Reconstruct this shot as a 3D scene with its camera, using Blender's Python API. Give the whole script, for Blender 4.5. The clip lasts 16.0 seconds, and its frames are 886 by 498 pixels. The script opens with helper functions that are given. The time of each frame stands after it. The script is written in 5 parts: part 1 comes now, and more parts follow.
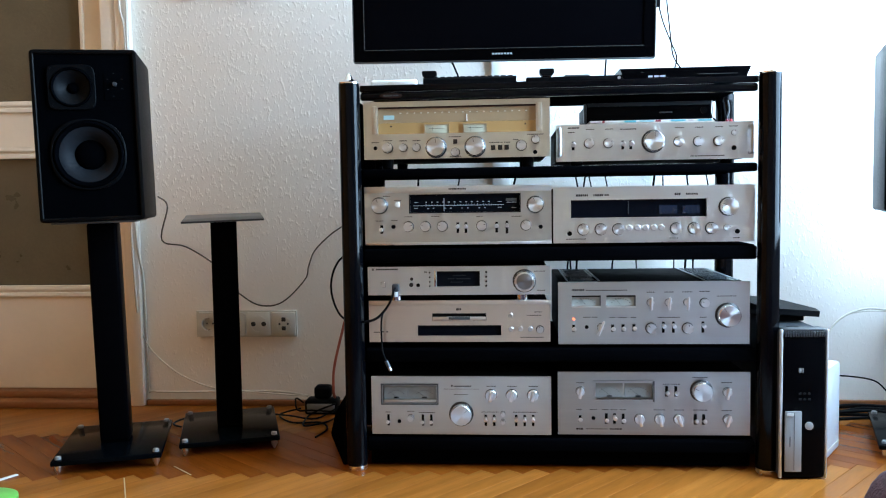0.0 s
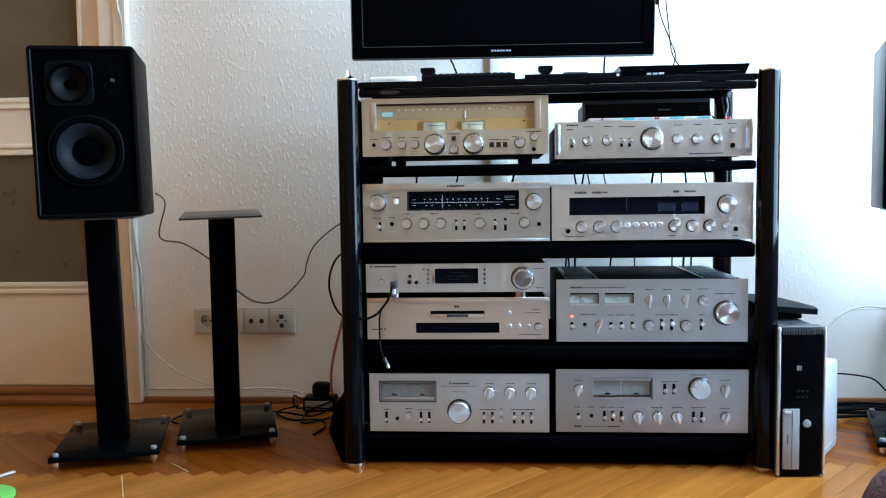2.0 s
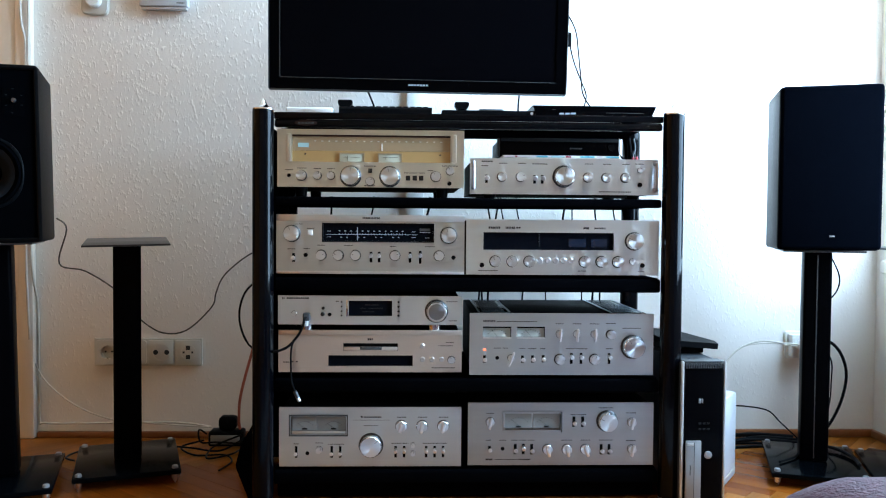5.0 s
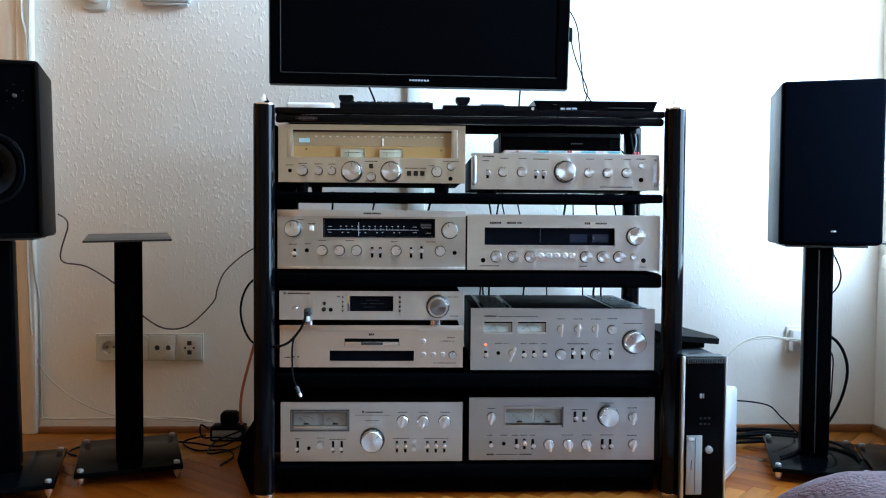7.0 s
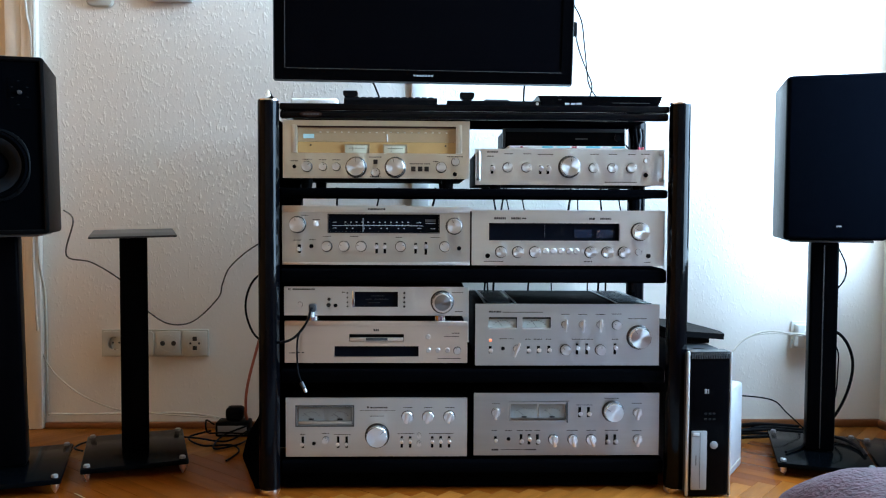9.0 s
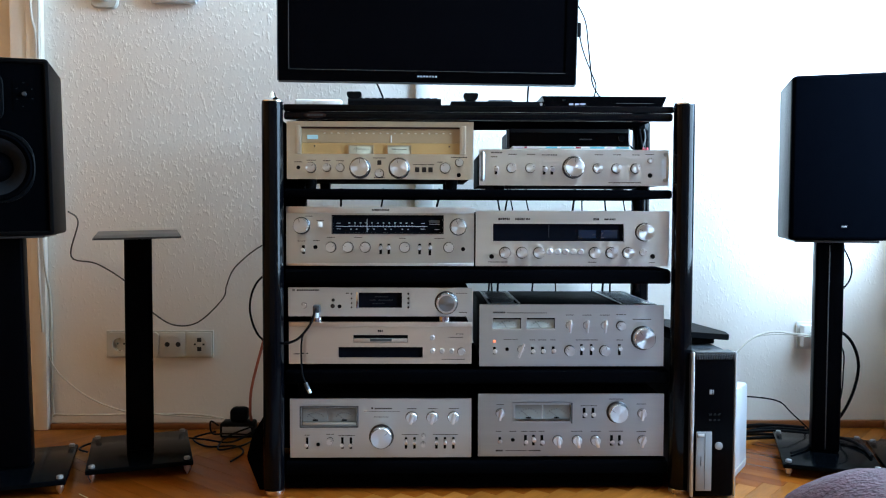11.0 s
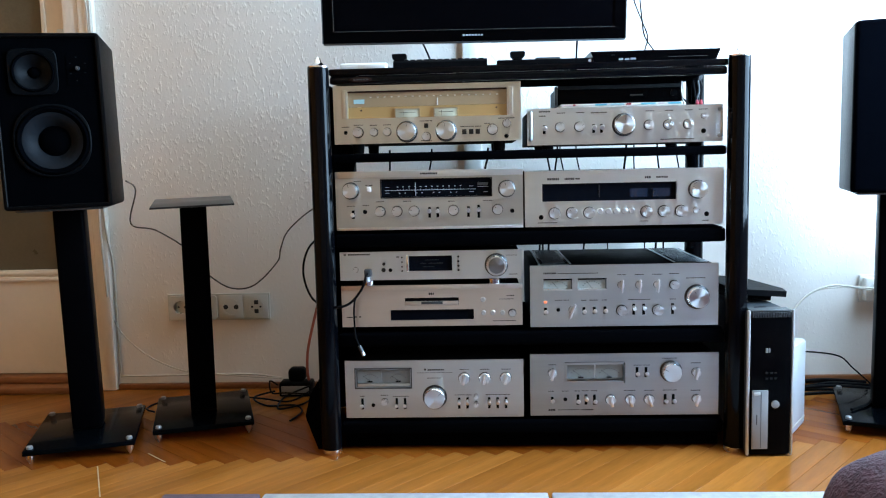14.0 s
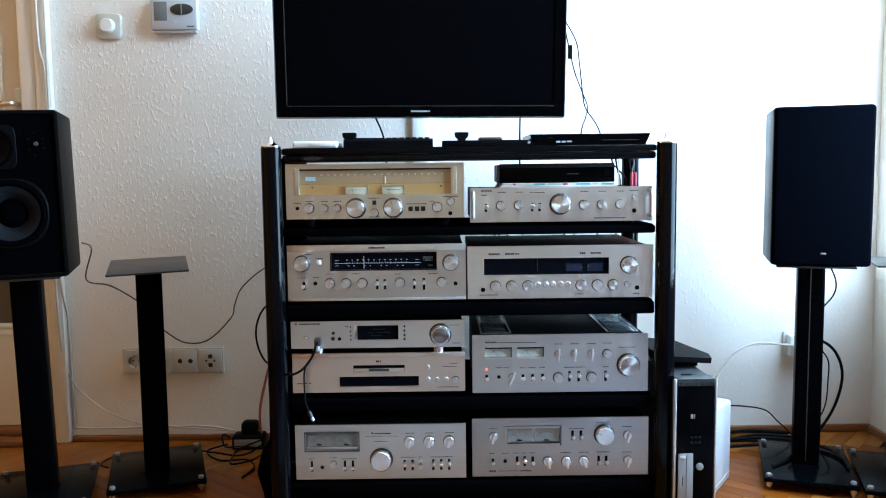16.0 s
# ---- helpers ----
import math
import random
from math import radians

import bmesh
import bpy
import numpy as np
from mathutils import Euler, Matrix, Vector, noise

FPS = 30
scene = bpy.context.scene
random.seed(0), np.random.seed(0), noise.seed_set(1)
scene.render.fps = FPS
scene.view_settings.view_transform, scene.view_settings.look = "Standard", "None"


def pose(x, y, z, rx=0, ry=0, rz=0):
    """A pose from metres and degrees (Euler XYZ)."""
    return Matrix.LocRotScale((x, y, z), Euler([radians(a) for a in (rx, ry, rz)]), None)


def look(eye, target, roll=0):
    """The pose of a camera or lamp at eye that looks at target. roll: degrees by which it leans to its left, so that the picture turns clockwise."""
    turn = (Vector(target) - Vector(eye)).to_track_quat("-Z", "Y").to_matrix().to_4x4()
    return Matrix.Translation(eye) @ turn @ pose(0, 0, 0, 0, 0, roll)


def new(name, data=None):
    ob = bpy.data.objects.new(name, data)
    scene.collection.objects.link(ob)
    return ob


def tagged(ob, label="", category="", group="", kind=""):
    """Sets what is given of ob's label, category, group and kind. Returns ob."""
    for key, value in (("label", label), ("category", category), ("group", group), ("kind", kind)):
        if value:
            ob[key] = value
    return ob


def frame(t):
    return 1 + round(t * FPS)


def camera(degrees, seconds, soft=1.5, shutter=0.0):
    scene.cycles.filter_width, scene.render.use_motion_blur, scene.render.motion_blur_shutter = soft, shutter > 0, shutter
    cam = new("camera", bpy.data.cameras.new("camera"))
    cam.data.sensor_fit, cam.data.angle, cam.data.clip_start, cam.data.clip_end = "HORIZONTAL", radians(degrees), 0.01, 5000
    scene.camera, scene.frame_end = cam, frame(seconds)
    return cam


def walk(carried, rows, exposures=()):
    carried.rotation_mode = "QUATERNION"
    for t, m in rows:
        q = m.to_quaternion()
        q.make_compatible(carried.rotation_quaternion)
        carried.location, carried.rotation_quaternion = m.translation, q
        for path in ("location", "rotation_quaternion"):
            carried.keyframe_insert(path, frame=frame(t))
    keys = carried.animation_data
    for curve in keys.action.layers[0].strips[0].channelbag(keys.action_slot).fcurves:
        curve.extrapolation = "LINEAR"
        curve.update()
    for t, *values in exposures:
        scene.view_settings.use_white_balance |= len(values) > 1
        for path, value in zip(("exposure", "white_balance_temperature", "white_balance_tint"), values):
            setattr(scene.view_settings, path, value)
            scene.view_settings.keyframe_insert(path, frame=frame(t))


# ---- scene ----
cam = camera(57.4, 16.0, soft=1.12)
PATH = [
    (0, (-0.084, -1.895, 0.65), (-0.237, 0.095, 0.519), -0.9),
    (0.5, (-0.085, -1.893, 0.65), (-0.224, 0.098, 0.514), -0.8),
    (1, (-0.084, -1.893, 0.65), (-0.227, 0.097, 0.517), -0.8),
    (1.5, (-0.085, -1.893, 0.65), (-0.232, 0.097, 0.516), -0.8),
    (2, (-0.085, -1.893, 0.649), (-0.233, 0.097, 0.512), -0.8),
    (2.5, (-0.088, -1.893, 0.646), (-0.188, 0.1, 0.517), -0.5),
    (3, (-0.088, -1.895, 0.652), (-0.1, 0.101, 0.527), 0.2),
    (3.5, (-0.091, -1.894, 0.652), (-0.056, 0.104, 0.572), 0.3),
    (4, (-0.09, -1.895, 0.656), (-0.021, 0.103, 0.598), 0.4),
    (6.5, (-0.09, -1.894, 0.654), (-0.025, 0.103, 0.58), 0.5),
    (7, (-0.09, -1.895, 0.654), (-0.025, 0.102, 0.58), 0.4),
    (7.5, (-0.091, -1.895, 0.655), (-0.03, 0.103, 0.575), 0.4),
    (8, (-0.09, -1.895, 0.654), (-0.032, 0.103, 0.574), 0.3),
    (8.5, (-0.091, -1.894, 0.655), (-0.036, 0.104, 0.573), 0.3),
    (9, (-0.09, -1.895, 0.656), (-0.036, 0.102, 0.569), 0.3),
    (11.5, (-0.089, -1.894, 0.655), (-0.047, 0.104, 0.571), 0.2),
    (12, (-0.09, -1.895, 0.655), (-0.046, 0.102, 0.568), 0.2),
    (12.5, (-0.091, -1.894, 0.656), (-0.047, 0.103, 0.565), 0.2),
    (13, (-0.091, -1.895, 0.655), (-0.05, 0.103, 0.562), 0.1),
    (13.5, (-0.09, -1.894, 0.655), (-0.063, 0.103, 0.546), 0.0),
    (14, (-0.077, -1.891, 0.686), (-0.169, 0.096, 0.478), -1.3),
    (14.5, (-0.056, -1.898, 0.766), (-0.169, 0.093, 0.608), -1.5),
    (15, (-0.044, -1.931, 0.817), (-0.157, 0.055, 0.612), -1.5),
    (15.5, (-0.035, -1.963, 0.842), (-0.047, 0.025, 0.626), -1.3),
    (16, (-0.038, -1.976, 0.846), (-0.031, 0.015, 0.659), -0.7),
]
walk(cam, [(t, look(eye, target, roll)) for t, eye, target, roll in PATH],
     exposures=[(0, 0.07), (2.5, 0.06), (4.0, -0.12), (13.4, -0.12), (14.0, -0.04), (14.5, 0.10), (15.5, 0.06), (16.0, -0.05)])

# ---- light ----
world = bpy.data.worlds.new("sky")
scene.world = world
world.use_nodes = True
wn = world.node_tree.nodes
sky = wn.new("ShaderNodeTexSky")
sky.sky_type = "NISHITA"
sky.sun_disc = False
sky.sun_elevation, sky.sun_rotation = radians(38), radians(160)
wn["Background"].inputs["Strength"].default_value = 0.12
world.node_tree.links.new(sky.outputs[0], wn["Background"].inputs["Color"])

ROOM_L, ROOM_R, WALL_Y, BACK_Y, CEIL = -2.35, 1.345, 0.574, -3.5, 2.75
WIN_Y0, WIN_Y1, WIN_Z0, WIN_Z1 = -0.92, 0.39, 0.56, 2.60


def window_light(name, y0, y1, watts, colour):
    lamp = bpy.data.lights.new(name, "AREA")
    lamp.shape, lamp.size, lamp.size_y = "RECTANGLE", WIN_Z1 - WIN_Z0, y1 - y0
    lamp.energy, lamp.color = watts, colour
    ob = new(name, lamp)
    ob.matrix_basis = pose(ROOM_R + 0.10, (y0 + y1) / 2, (WIN_Z0 + WIN_Z1) / 2, 0, 90, 0)
    return ob


window_light("window_daylight", WIN_Y0, WIN_Y1, 230, (0.522, 0.81, 1.13))

# ---- materials ----


def mat(name, col, rough=0.5, metal=0.0, var=0.12, scale=18.0, stretch=(1, 1, 1), bump=0.0, bscale=250.0, rvar=0.08,
        coat=0.0, aniso=0.0, radial=False, rnd=0.0, emit=0.0, spec=0.5):
    m = bpy.data.materials.new(name)
    m.use_nodes = True
    t, n, l = m.node_tree, m.node_tree.nodes, m.node_tree.links
    b = n["Principled BSDF"]
    tc, mp = n.new("ShaderNodeTexCoord"), n.new("ShaderNodeMapping")
    mp.inputs["Scale"].default_value = stretch
    l.new(tc.outputs["Object"], mp.inputs["Vector"])
    big, fine = n.new("ShaderNodeTexNoise"), n.new("ShaderNodeTexNoise")
    big.inputs["Scale"].default_value, big.inputs["Detail"].default_value = scale, 5
    fine.inputs["Scale"].default_value, fine.inputs["Detail"].default_value = bscale, 3
    l.new(mp.outputs[0], big.inputs["Vector"]), l.new(mp.outputs[0], fine.inputs["Vector"])
    add = n.new("ShaderNodeMath")
    add.operation = "MULTIPLY_ADD"
    add.inputs[1].default_value = 0.35
    l.new(fine.outputs["Fac"], add.inputs[0]), l.new(big.outputs["Fac"], add.inputs[2])
    mr = n.new("ShaderNodeMapRange")
    mr.inputs["From Min"].default_value, mr.inputs["From Max"].default_value = 0.35, 1.0
    mr.inputs["To Min"].default_value, mr.inputs["To Max"].default_value = 1 - var, 1 + var
    l.new(add.outputs[0], mr.inputs["Value"])
    last = mr.outputs[0]
    if rnd:
        oi, r2, mul = n.new("ShaderNodeObjectInfo"), n.new("ShaderNodeMapRange"), n.new("ShaderNodeMath")
        r2.inputs["To Min"].default_value, r2.inputs["To Max"].default_value = 1 - rnd, 1 + rnd
        mul.operation = "MULTIPLY"
        l.new(oi.outputs["Random"], r2.inputs["Value"])
        l.new(r2.outputs[0], mul.inputs[0]), l.new(last, mul.inputs[1])
        last = mul.outputs[0]
    sc = n.new("ShaderNodeVectorMath")
    sc.operation = "SCALE"
    sc.inputs[0].default_value = col
    l.new(last, sc.inputs["Scale"])
    l.new(sc.outputs["Vector"], b.inputs["Base Color"])
    rr = n.new("ShaderNodeMapRange")
    rr.inputs["To Min"].default_value, rr.inputs["To Max"].default_value = max(0.02, rough - rvar), min(1, rough + rvar)
    l.new(big.outputs["Fac"], rr.inputs["Value"]), l.new(rr.outputs[0], b.inputs["Roughness"])
    b.inputs["Metallic"].default_value = metal
    b.inputs["Coat Weight"].default_value = coat
    b.inputs["Specular IOR Level"].default_value = spec
    if aniso:
        b.inputs["Anisotropic"].default_value = aniso
        if radial:  # turned grooves: the gloss spreads from the centre outwards
            tg = n.new("ShaderNodeTangent")
            tg.direction_type, tg.axis = "RADIAL", "Y"
            b.inputs["Anisotropic Rotation"].default_value = 0.25
        else:  # level brush lines: the gloss spreads up and down
            tg = n.new("ShaderNodeCombineXYZ")
            tg.inputs[2].default_value = 1.0
        l.new(tg.outputs[0], b.inputs["Tangent"])
    if bump:
        bp = n.new("ShaderNodeBump")
        bp.inputs["Strength"].default_value, bp.inputs["Distance"].default_value = 0.6, bump
        l.new(fine.outputs["Fac"], bp.inputs["Height"]), l.new(bp.outputs[0], b.inputs["Normal"])
    if emit:
        b.inputs["Emission Color"].default_value, b.inputs["Emission Strength"].default_value = (*col, 1), emit
    return m


def wall_plaster():
    """Painted coarse plaster: lumps about a centimetre long, runs between them, relief weaker low down."""
    m = mat("wall_plaster", (0.87, 0.81, 0.75), 0.75, var=0.05, scale=1.6)
    n, l = m.node_tree.nodes, m.node_tree.links
    tc, mp = n.new("ShaderNodeTexCoord"), n.new("ShaderNodeMapping")
    mp.inputs["Scale"].default_value = (1.0, 1.0, 0.62)
    l.new(tc.outputs["Object"], mp.inputs["Vector"])
    lump, vor, grain = n.new("ShaderNodeTexNoise"), n.new("ShaderNodeTexVoronoi"), n.new("ShaderNodeTexNoise")
    lump.inputs["Scale"].default_value, lump.inputs["Detail"].default_value, lump.inputs["Distortion"].default_value = 104, 2.4, 0.25
    vor.inputs["Scale"].default_value = 95
    vor.feature = "SMOOTH_F1"
    grain.inputs["Scale"].default_value = 300
    for x in (lump, vor, grain):
        l.new(mp.outputs[0], x.inputs["Vector"])
    ramp = n.new("ShaderNodeMapRange")
    ramp.interpolation_type = "SMOOTHSTEP"
    ramp.inputs["From Min"].default_value, ramp.inputs["From Max"].default_value = 0.50, 0.80
    l.new(lump.outputs["Fac"], ramp.inputs["Value"])
    a = n.new("ShaderNodeMath")
    a.operation = "MULTIPLY_ADD"
    a.inputs[1].default_value = -0.22
    l.new(vor.outputs["Distance"], a.inputs[0]), l.new(ramp.outputs[0], a.inputs[2])
    c = n.new("ShaderNodeMath")
    c.operation = "MULTIPLY_ADD"
    c.inputs[1].default_value = 0.12
    l.new(grain.outputs["Fac"], c.inputs[0]), l.new(a.outputs[0], c.inputs[2])
    xyz, low_fade, mix = n.new("ShaderNodeSeparateXYZ"), n.new("ShaderNodeMapRange"), n.new("ShaderNodeMath")
    l.new(tc.outputs["Object"], xyz.inputs[0]), l.new(xyz.outputs["Z"], low_fade.inputs["Value"])
    low_fade.inputs["From Min"].default_value, low_fade.inputs["From Max"].default_value = 0.30, 0.72
    low_fade.inputs["To Min"].default_value, low_fade.inputs["To Max"].default_value = 0.32, 1.0
    mix.operation = "MULTIPLY"
    l.new(c.outputs[0], mix.inputs[0]), l.new(low_fade.outputs[0], mix.inputs[1])
    bp = n.new("ShaderNodeBump")
    bp.inputs["Strength"].default_value, bp.inputs["Distance"].default_value = 0.42, 0.0024
    l.new(mix.outputs[0], bp.inputs["Height"]), l.new(bp.outputs[0], n["Principled BSDF"].inputs["Normal"])
    return m


def parquet_wood(name, low, mid, high, island=False):
    """Varnished oak: long grain along the plank's own x, tone and hue by piece."""
    m = mat(name, mid, 0.20, var=0.30, scale=26, stretch=(0.10, 1, 1), bump=0.0003, bscale=180, coat=0.02, spec=0.14)
    n, l = m.node_tree.nodes, m.node_tree.links
    pick = n.new("ShaderNodeNewGeometry") if island else n.new("ShaderNodeObjectInfo")
    ramp = n.new("ShaderNodeValToRGB")
    e = ramp.color_ramp.elements
    e[0].position, e[0].color = 0.0, (*low, 1)
    e[1].position, e[1].color = 1.0, (*high, 1)
    e.new(0.55).color = (*mid, 1)
    l.new(pick.outputs["Random Per Island" if island else "Random"], ramp.inputs["Fac"])
    scale = [x for x in n if x.bl_idname == "ShaderNodeVectorMath"][0]
    l.new(ramp.outputs["Color"], scale.inputs[0])
    return m


M_WALL = wall_plaster()
# Unseen south wall: tan chosen for its bounce and the panels' reflections.
M_WALLS = mat("tan_bounce_tint", (0.57, 0.395, 0.235), 0.8, var=0.06, scale=2)
# Unseen west wall: orange put in to send warm bounce onto the left.
M_BOUNCE = mat("orange_bounce_tint", (0.58, 0.235, 0.065), 0.8, var=0.06, scale=2)
# Unseen ceiling: warm tint added for its bounce; also used behind the door.
M_CEIL = mat("warm_tinted_paint", (0.76, 0.65, 0.51), 0.8, var=0.03, scale=3)
M_DOOR = mat("door_paint", (0.74, 0.63, 0.50), 0.38, var=0.06, scale=5, bump=0.0004, bscale=60)
M_TRIMW = mat("frame_white_paint", (0.80, 0.72, 0.62), 0.4, var=0.05, scale=6)
M_GLASSO = mat("smoked_door_glass", (0.085, 0.072, 0.048), 0.30, var=0.22, scale=7, bump=0.0012, bscale=110)
M_BASEB = mat("stained_wood_trim", (0.22, 0.075, 0.022), 0.4, var=0.25, scale=9, stretch=(0.2, 1, 1))
# Two tones by plank direction: the grain's sheen painted into the colour.
SHEEN_LIT = ((0.25, 0.080, 0.0125), (0.295, 0.099, 0.0165), (0.345, 0.121, 0.0215))
SHEEN_DULL = ((0.16, 0.036, 0.0034), (0.195, 0.047, 0.0048), (0.235, 0.062, 0.0070))
M_OAK, M_OAKF = parquet_wood("oak_sheen_lit", *SHEEN_LIT), parquet_wood("oak_sheen_lit_field", *SHEEN_LIT, True)
M_OAKD, M_OAKDF = parquet_wood("oak_sheen_dull", *SHEEN_DULL), parquet_wood("oak_sheen_dull_field", *SHEEN_DULL, True)
M_PALE_STRIP = mat("pale_strip_tan", (0.42, 0.27, 0.13), 0.6, var=0.25, scale=40)
M_GAP = mat("floor_joint", (0.05, 0.028, 0.014), 0.8)
M_RACK = mat("black_lacquer", (0.0012, 0.0014, 0.0022), 0.12, var=0.2, scale=12, bump=0.0003, bscale=60, spec=0.11)
M_RACKM = mat("black_shelf_board", (0.0012, 0.0013, 0.0018), 0.5, var=0.25, scale=14, spec=0.0)
M_CHROME = mat("polished_chrome", (0.82, 0.82, 0.83), 0.12, 1.0, var=0.04)
M_SILVER = mat("brushed_silver_panel", (0.64, 0.665, 0.685), 0.40, 1.0, var=0.04, scale=60, stretch=(0.03, 1, 1), bscale=700, aniso=0.9)
M_SILVERG = mat("satin_grey_panel", (0.57, 0.585, 0.585), 0.38, 1.0, var=0.04, scale=60, stretch=(0.03, 1, 1), bscale=700, aniso=0.9)
M_CHAMP = mat("champagne_panel", (0.71, 0.69, 0.62), 0.40, 1.0, var=0.04, scale=60, stretch=(0.03, 1, 1), bscale=700, aniso=0.9)
M_WHITEAL = mat("pale_aluminium_panel", (0.76, 0.775, 0.78), 0.42, 1.0, var=0.04, scale=60, stretch=(0.03, 1, 1), bscale=700, aniso=0.9)
M_KNOB = mat("spun_aluminium", (0.66, 0.67, 0.69), 0.30, 1.0, var=0.03, aniso=0.95, radial=True)
M_KNOBG = mat("dark_spun_metal", (0.26, 0.27, 0.29), 0.28, 1.0, var=0.03, aniso=0.95, radial=True)
M_KNOBS = mat("turned_knob_side", (0.86, 0.86, 0.86), 0.24, 1.0, var=0.05)
M_LEVER = mat("dull_chrome_lever", (0.80, 0.80, 0.81), 0.28, 1.0, var=0.06)
M_SILVERD = mat("darker_satin_panel", (0.42, 0.44, 0.465), 0.37, 1.0, var=0.07, scale=60, stretch=(0.03, 1, 1), bscale=700, aniso=0.9)
M_SILVERM = mat("mid_silver_panel", (0.54, 0.57, 0.60), 0.37, 1.0, var=0.05, scale=60, stretch=(0.03, 1, 1), bscale=700, aniso=0.9)
M_KNOBD = mat("knob_side_metal", (0.055, 0.055, 0.058), 0.3, 1.0, var=0.05)
M_CASE = mat("black_steel_case", (0.006, 0.006, 0.007), 0.5, spec=0.015, var=0.2, scale=30, bump=0.0002, bscale=500)
M_CASEB = mat("brown_veneer_case", (0.024, 0.011, 0.008), 0.55, var=0.35, scale=20, stretch=(0.2, 1, 1), spec=0.01)
M_VENT = mat("perforated_steel_vent", (0.24, 0.30, 0.33), 0.22, 0.8, var=0.2, scale=40)
M_BLACK = mat("black_plastic", (0.004, 0.004, 0.0045), 0.4, spec=0.02, var=0.2, scale=30, bump=0.0001, bscale=900)
M_GLOSS = mat("gloss_black_plastic", (0.0012, 0.0012, 0.0016), 0.12, spec=0.03, var=0.1)
M_SCREEN = mat("dark_screen_glass", (0.0012, 0.0012, 0.0018), 0.10, var=0.1, spec=0.008)
M_DIALB = mat("dark_dial_glass", (0.0025, 0.003, 0.005), 0.12, spec=0.03, var=0.1)
M_DIALG = mat("gold_dial_glass", (0.42, 0.255, 0.10), 0.30, 0.2, var=0.08, scale=8)
M_METERC = mat("cream_meter_scale", (0.46, 0.44, 0.33), 0.4, var=0.06)
M_DIALU = mat("bronze_dial_strip", (0.33, 0.23, 0.135), 0.30, 0.2, var=0.08, scale=8)
M_BLUE = mat("pale_blue_print", (0.35, 0.55, 0.58), 0.4)
M_BLUSH = mat("rose_champagne_panel", (0.665, 0.60, 0.555), 0.40, 1.0, var=0.04, scale=60, stretch=(0.03, 1, 1), bscale=700, aniso=0.9)
M_FAINT = mat("faint_meter_print", (0.085, 0.085, 0.08), 0.5, spec=0.1)
M_TVB = mat("piano_black_bezel", (0.0008, 0.0008, 0.0011), 0.10, spec=0.012, var=0.1)
M_NAVY = mat("navy_meter_glass", (0.007, 0.012, 0.024), 0.15)
M_METER = mat("meter_scale", (0.30, 0.30, 0.27), 0.4, var=0.06)
M_METERG = mat("grey_meter_scale", (0.20, 0.20, 0.19), 0.3, var=0.08)
M_INK = mat("dark_print", (0.035, 0.03, 0.03), 0.7, spec=0.1)
M_INKW = mat("pale_print", (0.36, 0.39, 0.43), 0.5)
M_NEEDLE = mat("needle_black", (0.003, 0.003, 0.003), 0.6, spec=0.02)
M_LED = mat("red_indicator", (1.0, 0.20, 0.08), 0.4, emit=1.1)
M_VINYL = mat("black_ash_vinyl", (0.0014, 0.0014, 0.0017), 0.42, spec=0.07, var=0.4, scale=30, stretch=(6, 6, 0.4), bump=0.0003, bscale=90)
M_BAFFLE = mat("matt_black_baffle", (0.0009, 0.0011, 0.0016), 0.6, spec=0.0, var=0.2)
M_CONE = mat("grey_paper_cone", (0.0095, 0.0112, 0.014), 0.5, spec=0.05, var=0.15, scale=40, bump=0.0002, bscale=300)
M_CONED = mat("dark_paper_cone", (0.0045, 0.0055, 0.007), 0.45, spec=0.06, var=0.15, scale=40, bump=0.0002, bscale=300)
M_RUBBER = mat("black_rubber_surround", (0.0020, 0.0025, 0.0033), 0.40, spec=0.04)
M_GRILLE = mat("navy_black_grille_cloth", (0.0012, 0.0017, 0.0031), 0.9, spec=0.0, var=0.25, scale=60, bump=0.0004, bscale=1500)
M_STEEL = mat("black_satin_steel", (0.0012, 0.0012, 0.0017), 0.32, spec=0.008, var=0.2, scale=18)
M_BGLASS = mat("smoked_black_glass", (0.0010, 0.0016, 0.0024), 0.12, spec=0.03, var=0.1, rvar=0.03)
M_PLATE = mat("grey_top_plate", (0.018, 0.018, 0.019), 0.32, var=0.2, scale=10)
M_WHITEP = mat("white_plastic", (0.78, 0.77, 0.74), 0.35, var=0.04, scale=12)
M_CREAM = mat("cream_socket_plastic", (0.60, 0.57, 0.51), 0.35, var=0.05, scale=12)
M_SOCKH = mat("socket_hole", (0.02, 0.02, 0.02), 0.6)
M_TSTAT = mat("grey_white_plastic", (0.50, 0.51, 0.54), 0.4, var=0.04, scale=12)
M_DIM = mat("dim_marking", (0.012, 0.013, 0.014), 0.5, spec=0.1)
M_LCD = mat("grey_lcd", (0.16, 0.17, 0.17), 0.2)
M_GREYP = mat("dark_grey_plastic", (0.035, 0.037, 0.040), 0.4)
M_DRIVE = mat("grey_drive_plastic", (0.27, 0.27, 0.275), 0.35, 0.3, var=0.05)
M_PCSIL = mat("silver_pc_plastic", (0.58, 0.59, 0.60), 0.34, 0.5, var=0.05)
M_PCTOP = mat("charcoal_pc_case", (0.03, 0.033, 0.036), 0.4, var=0.15, bump=0.0001, bscale=900)
M_CABLEB = mat("black_cable", (0.006, 0.006, 0.007), 0.5, spec=0.03)
M_CABLEW = mat("white_cable", (0.60, 0.55, 0.48), 0.5, spec=0.2)
M_CABLEBR = mat("brown_speaker_wire", (0.055, 0.040, 0.030), 0.4)
M_CABLER = mat("red_cable", (0.42, 0.10, 0.055), 0.45)
M_PURPLE = mat("purple_fleece", (0.066, 0.026, 0.037), 0.95, var=0.45, scale=90, bump=0.006, bscale=220)
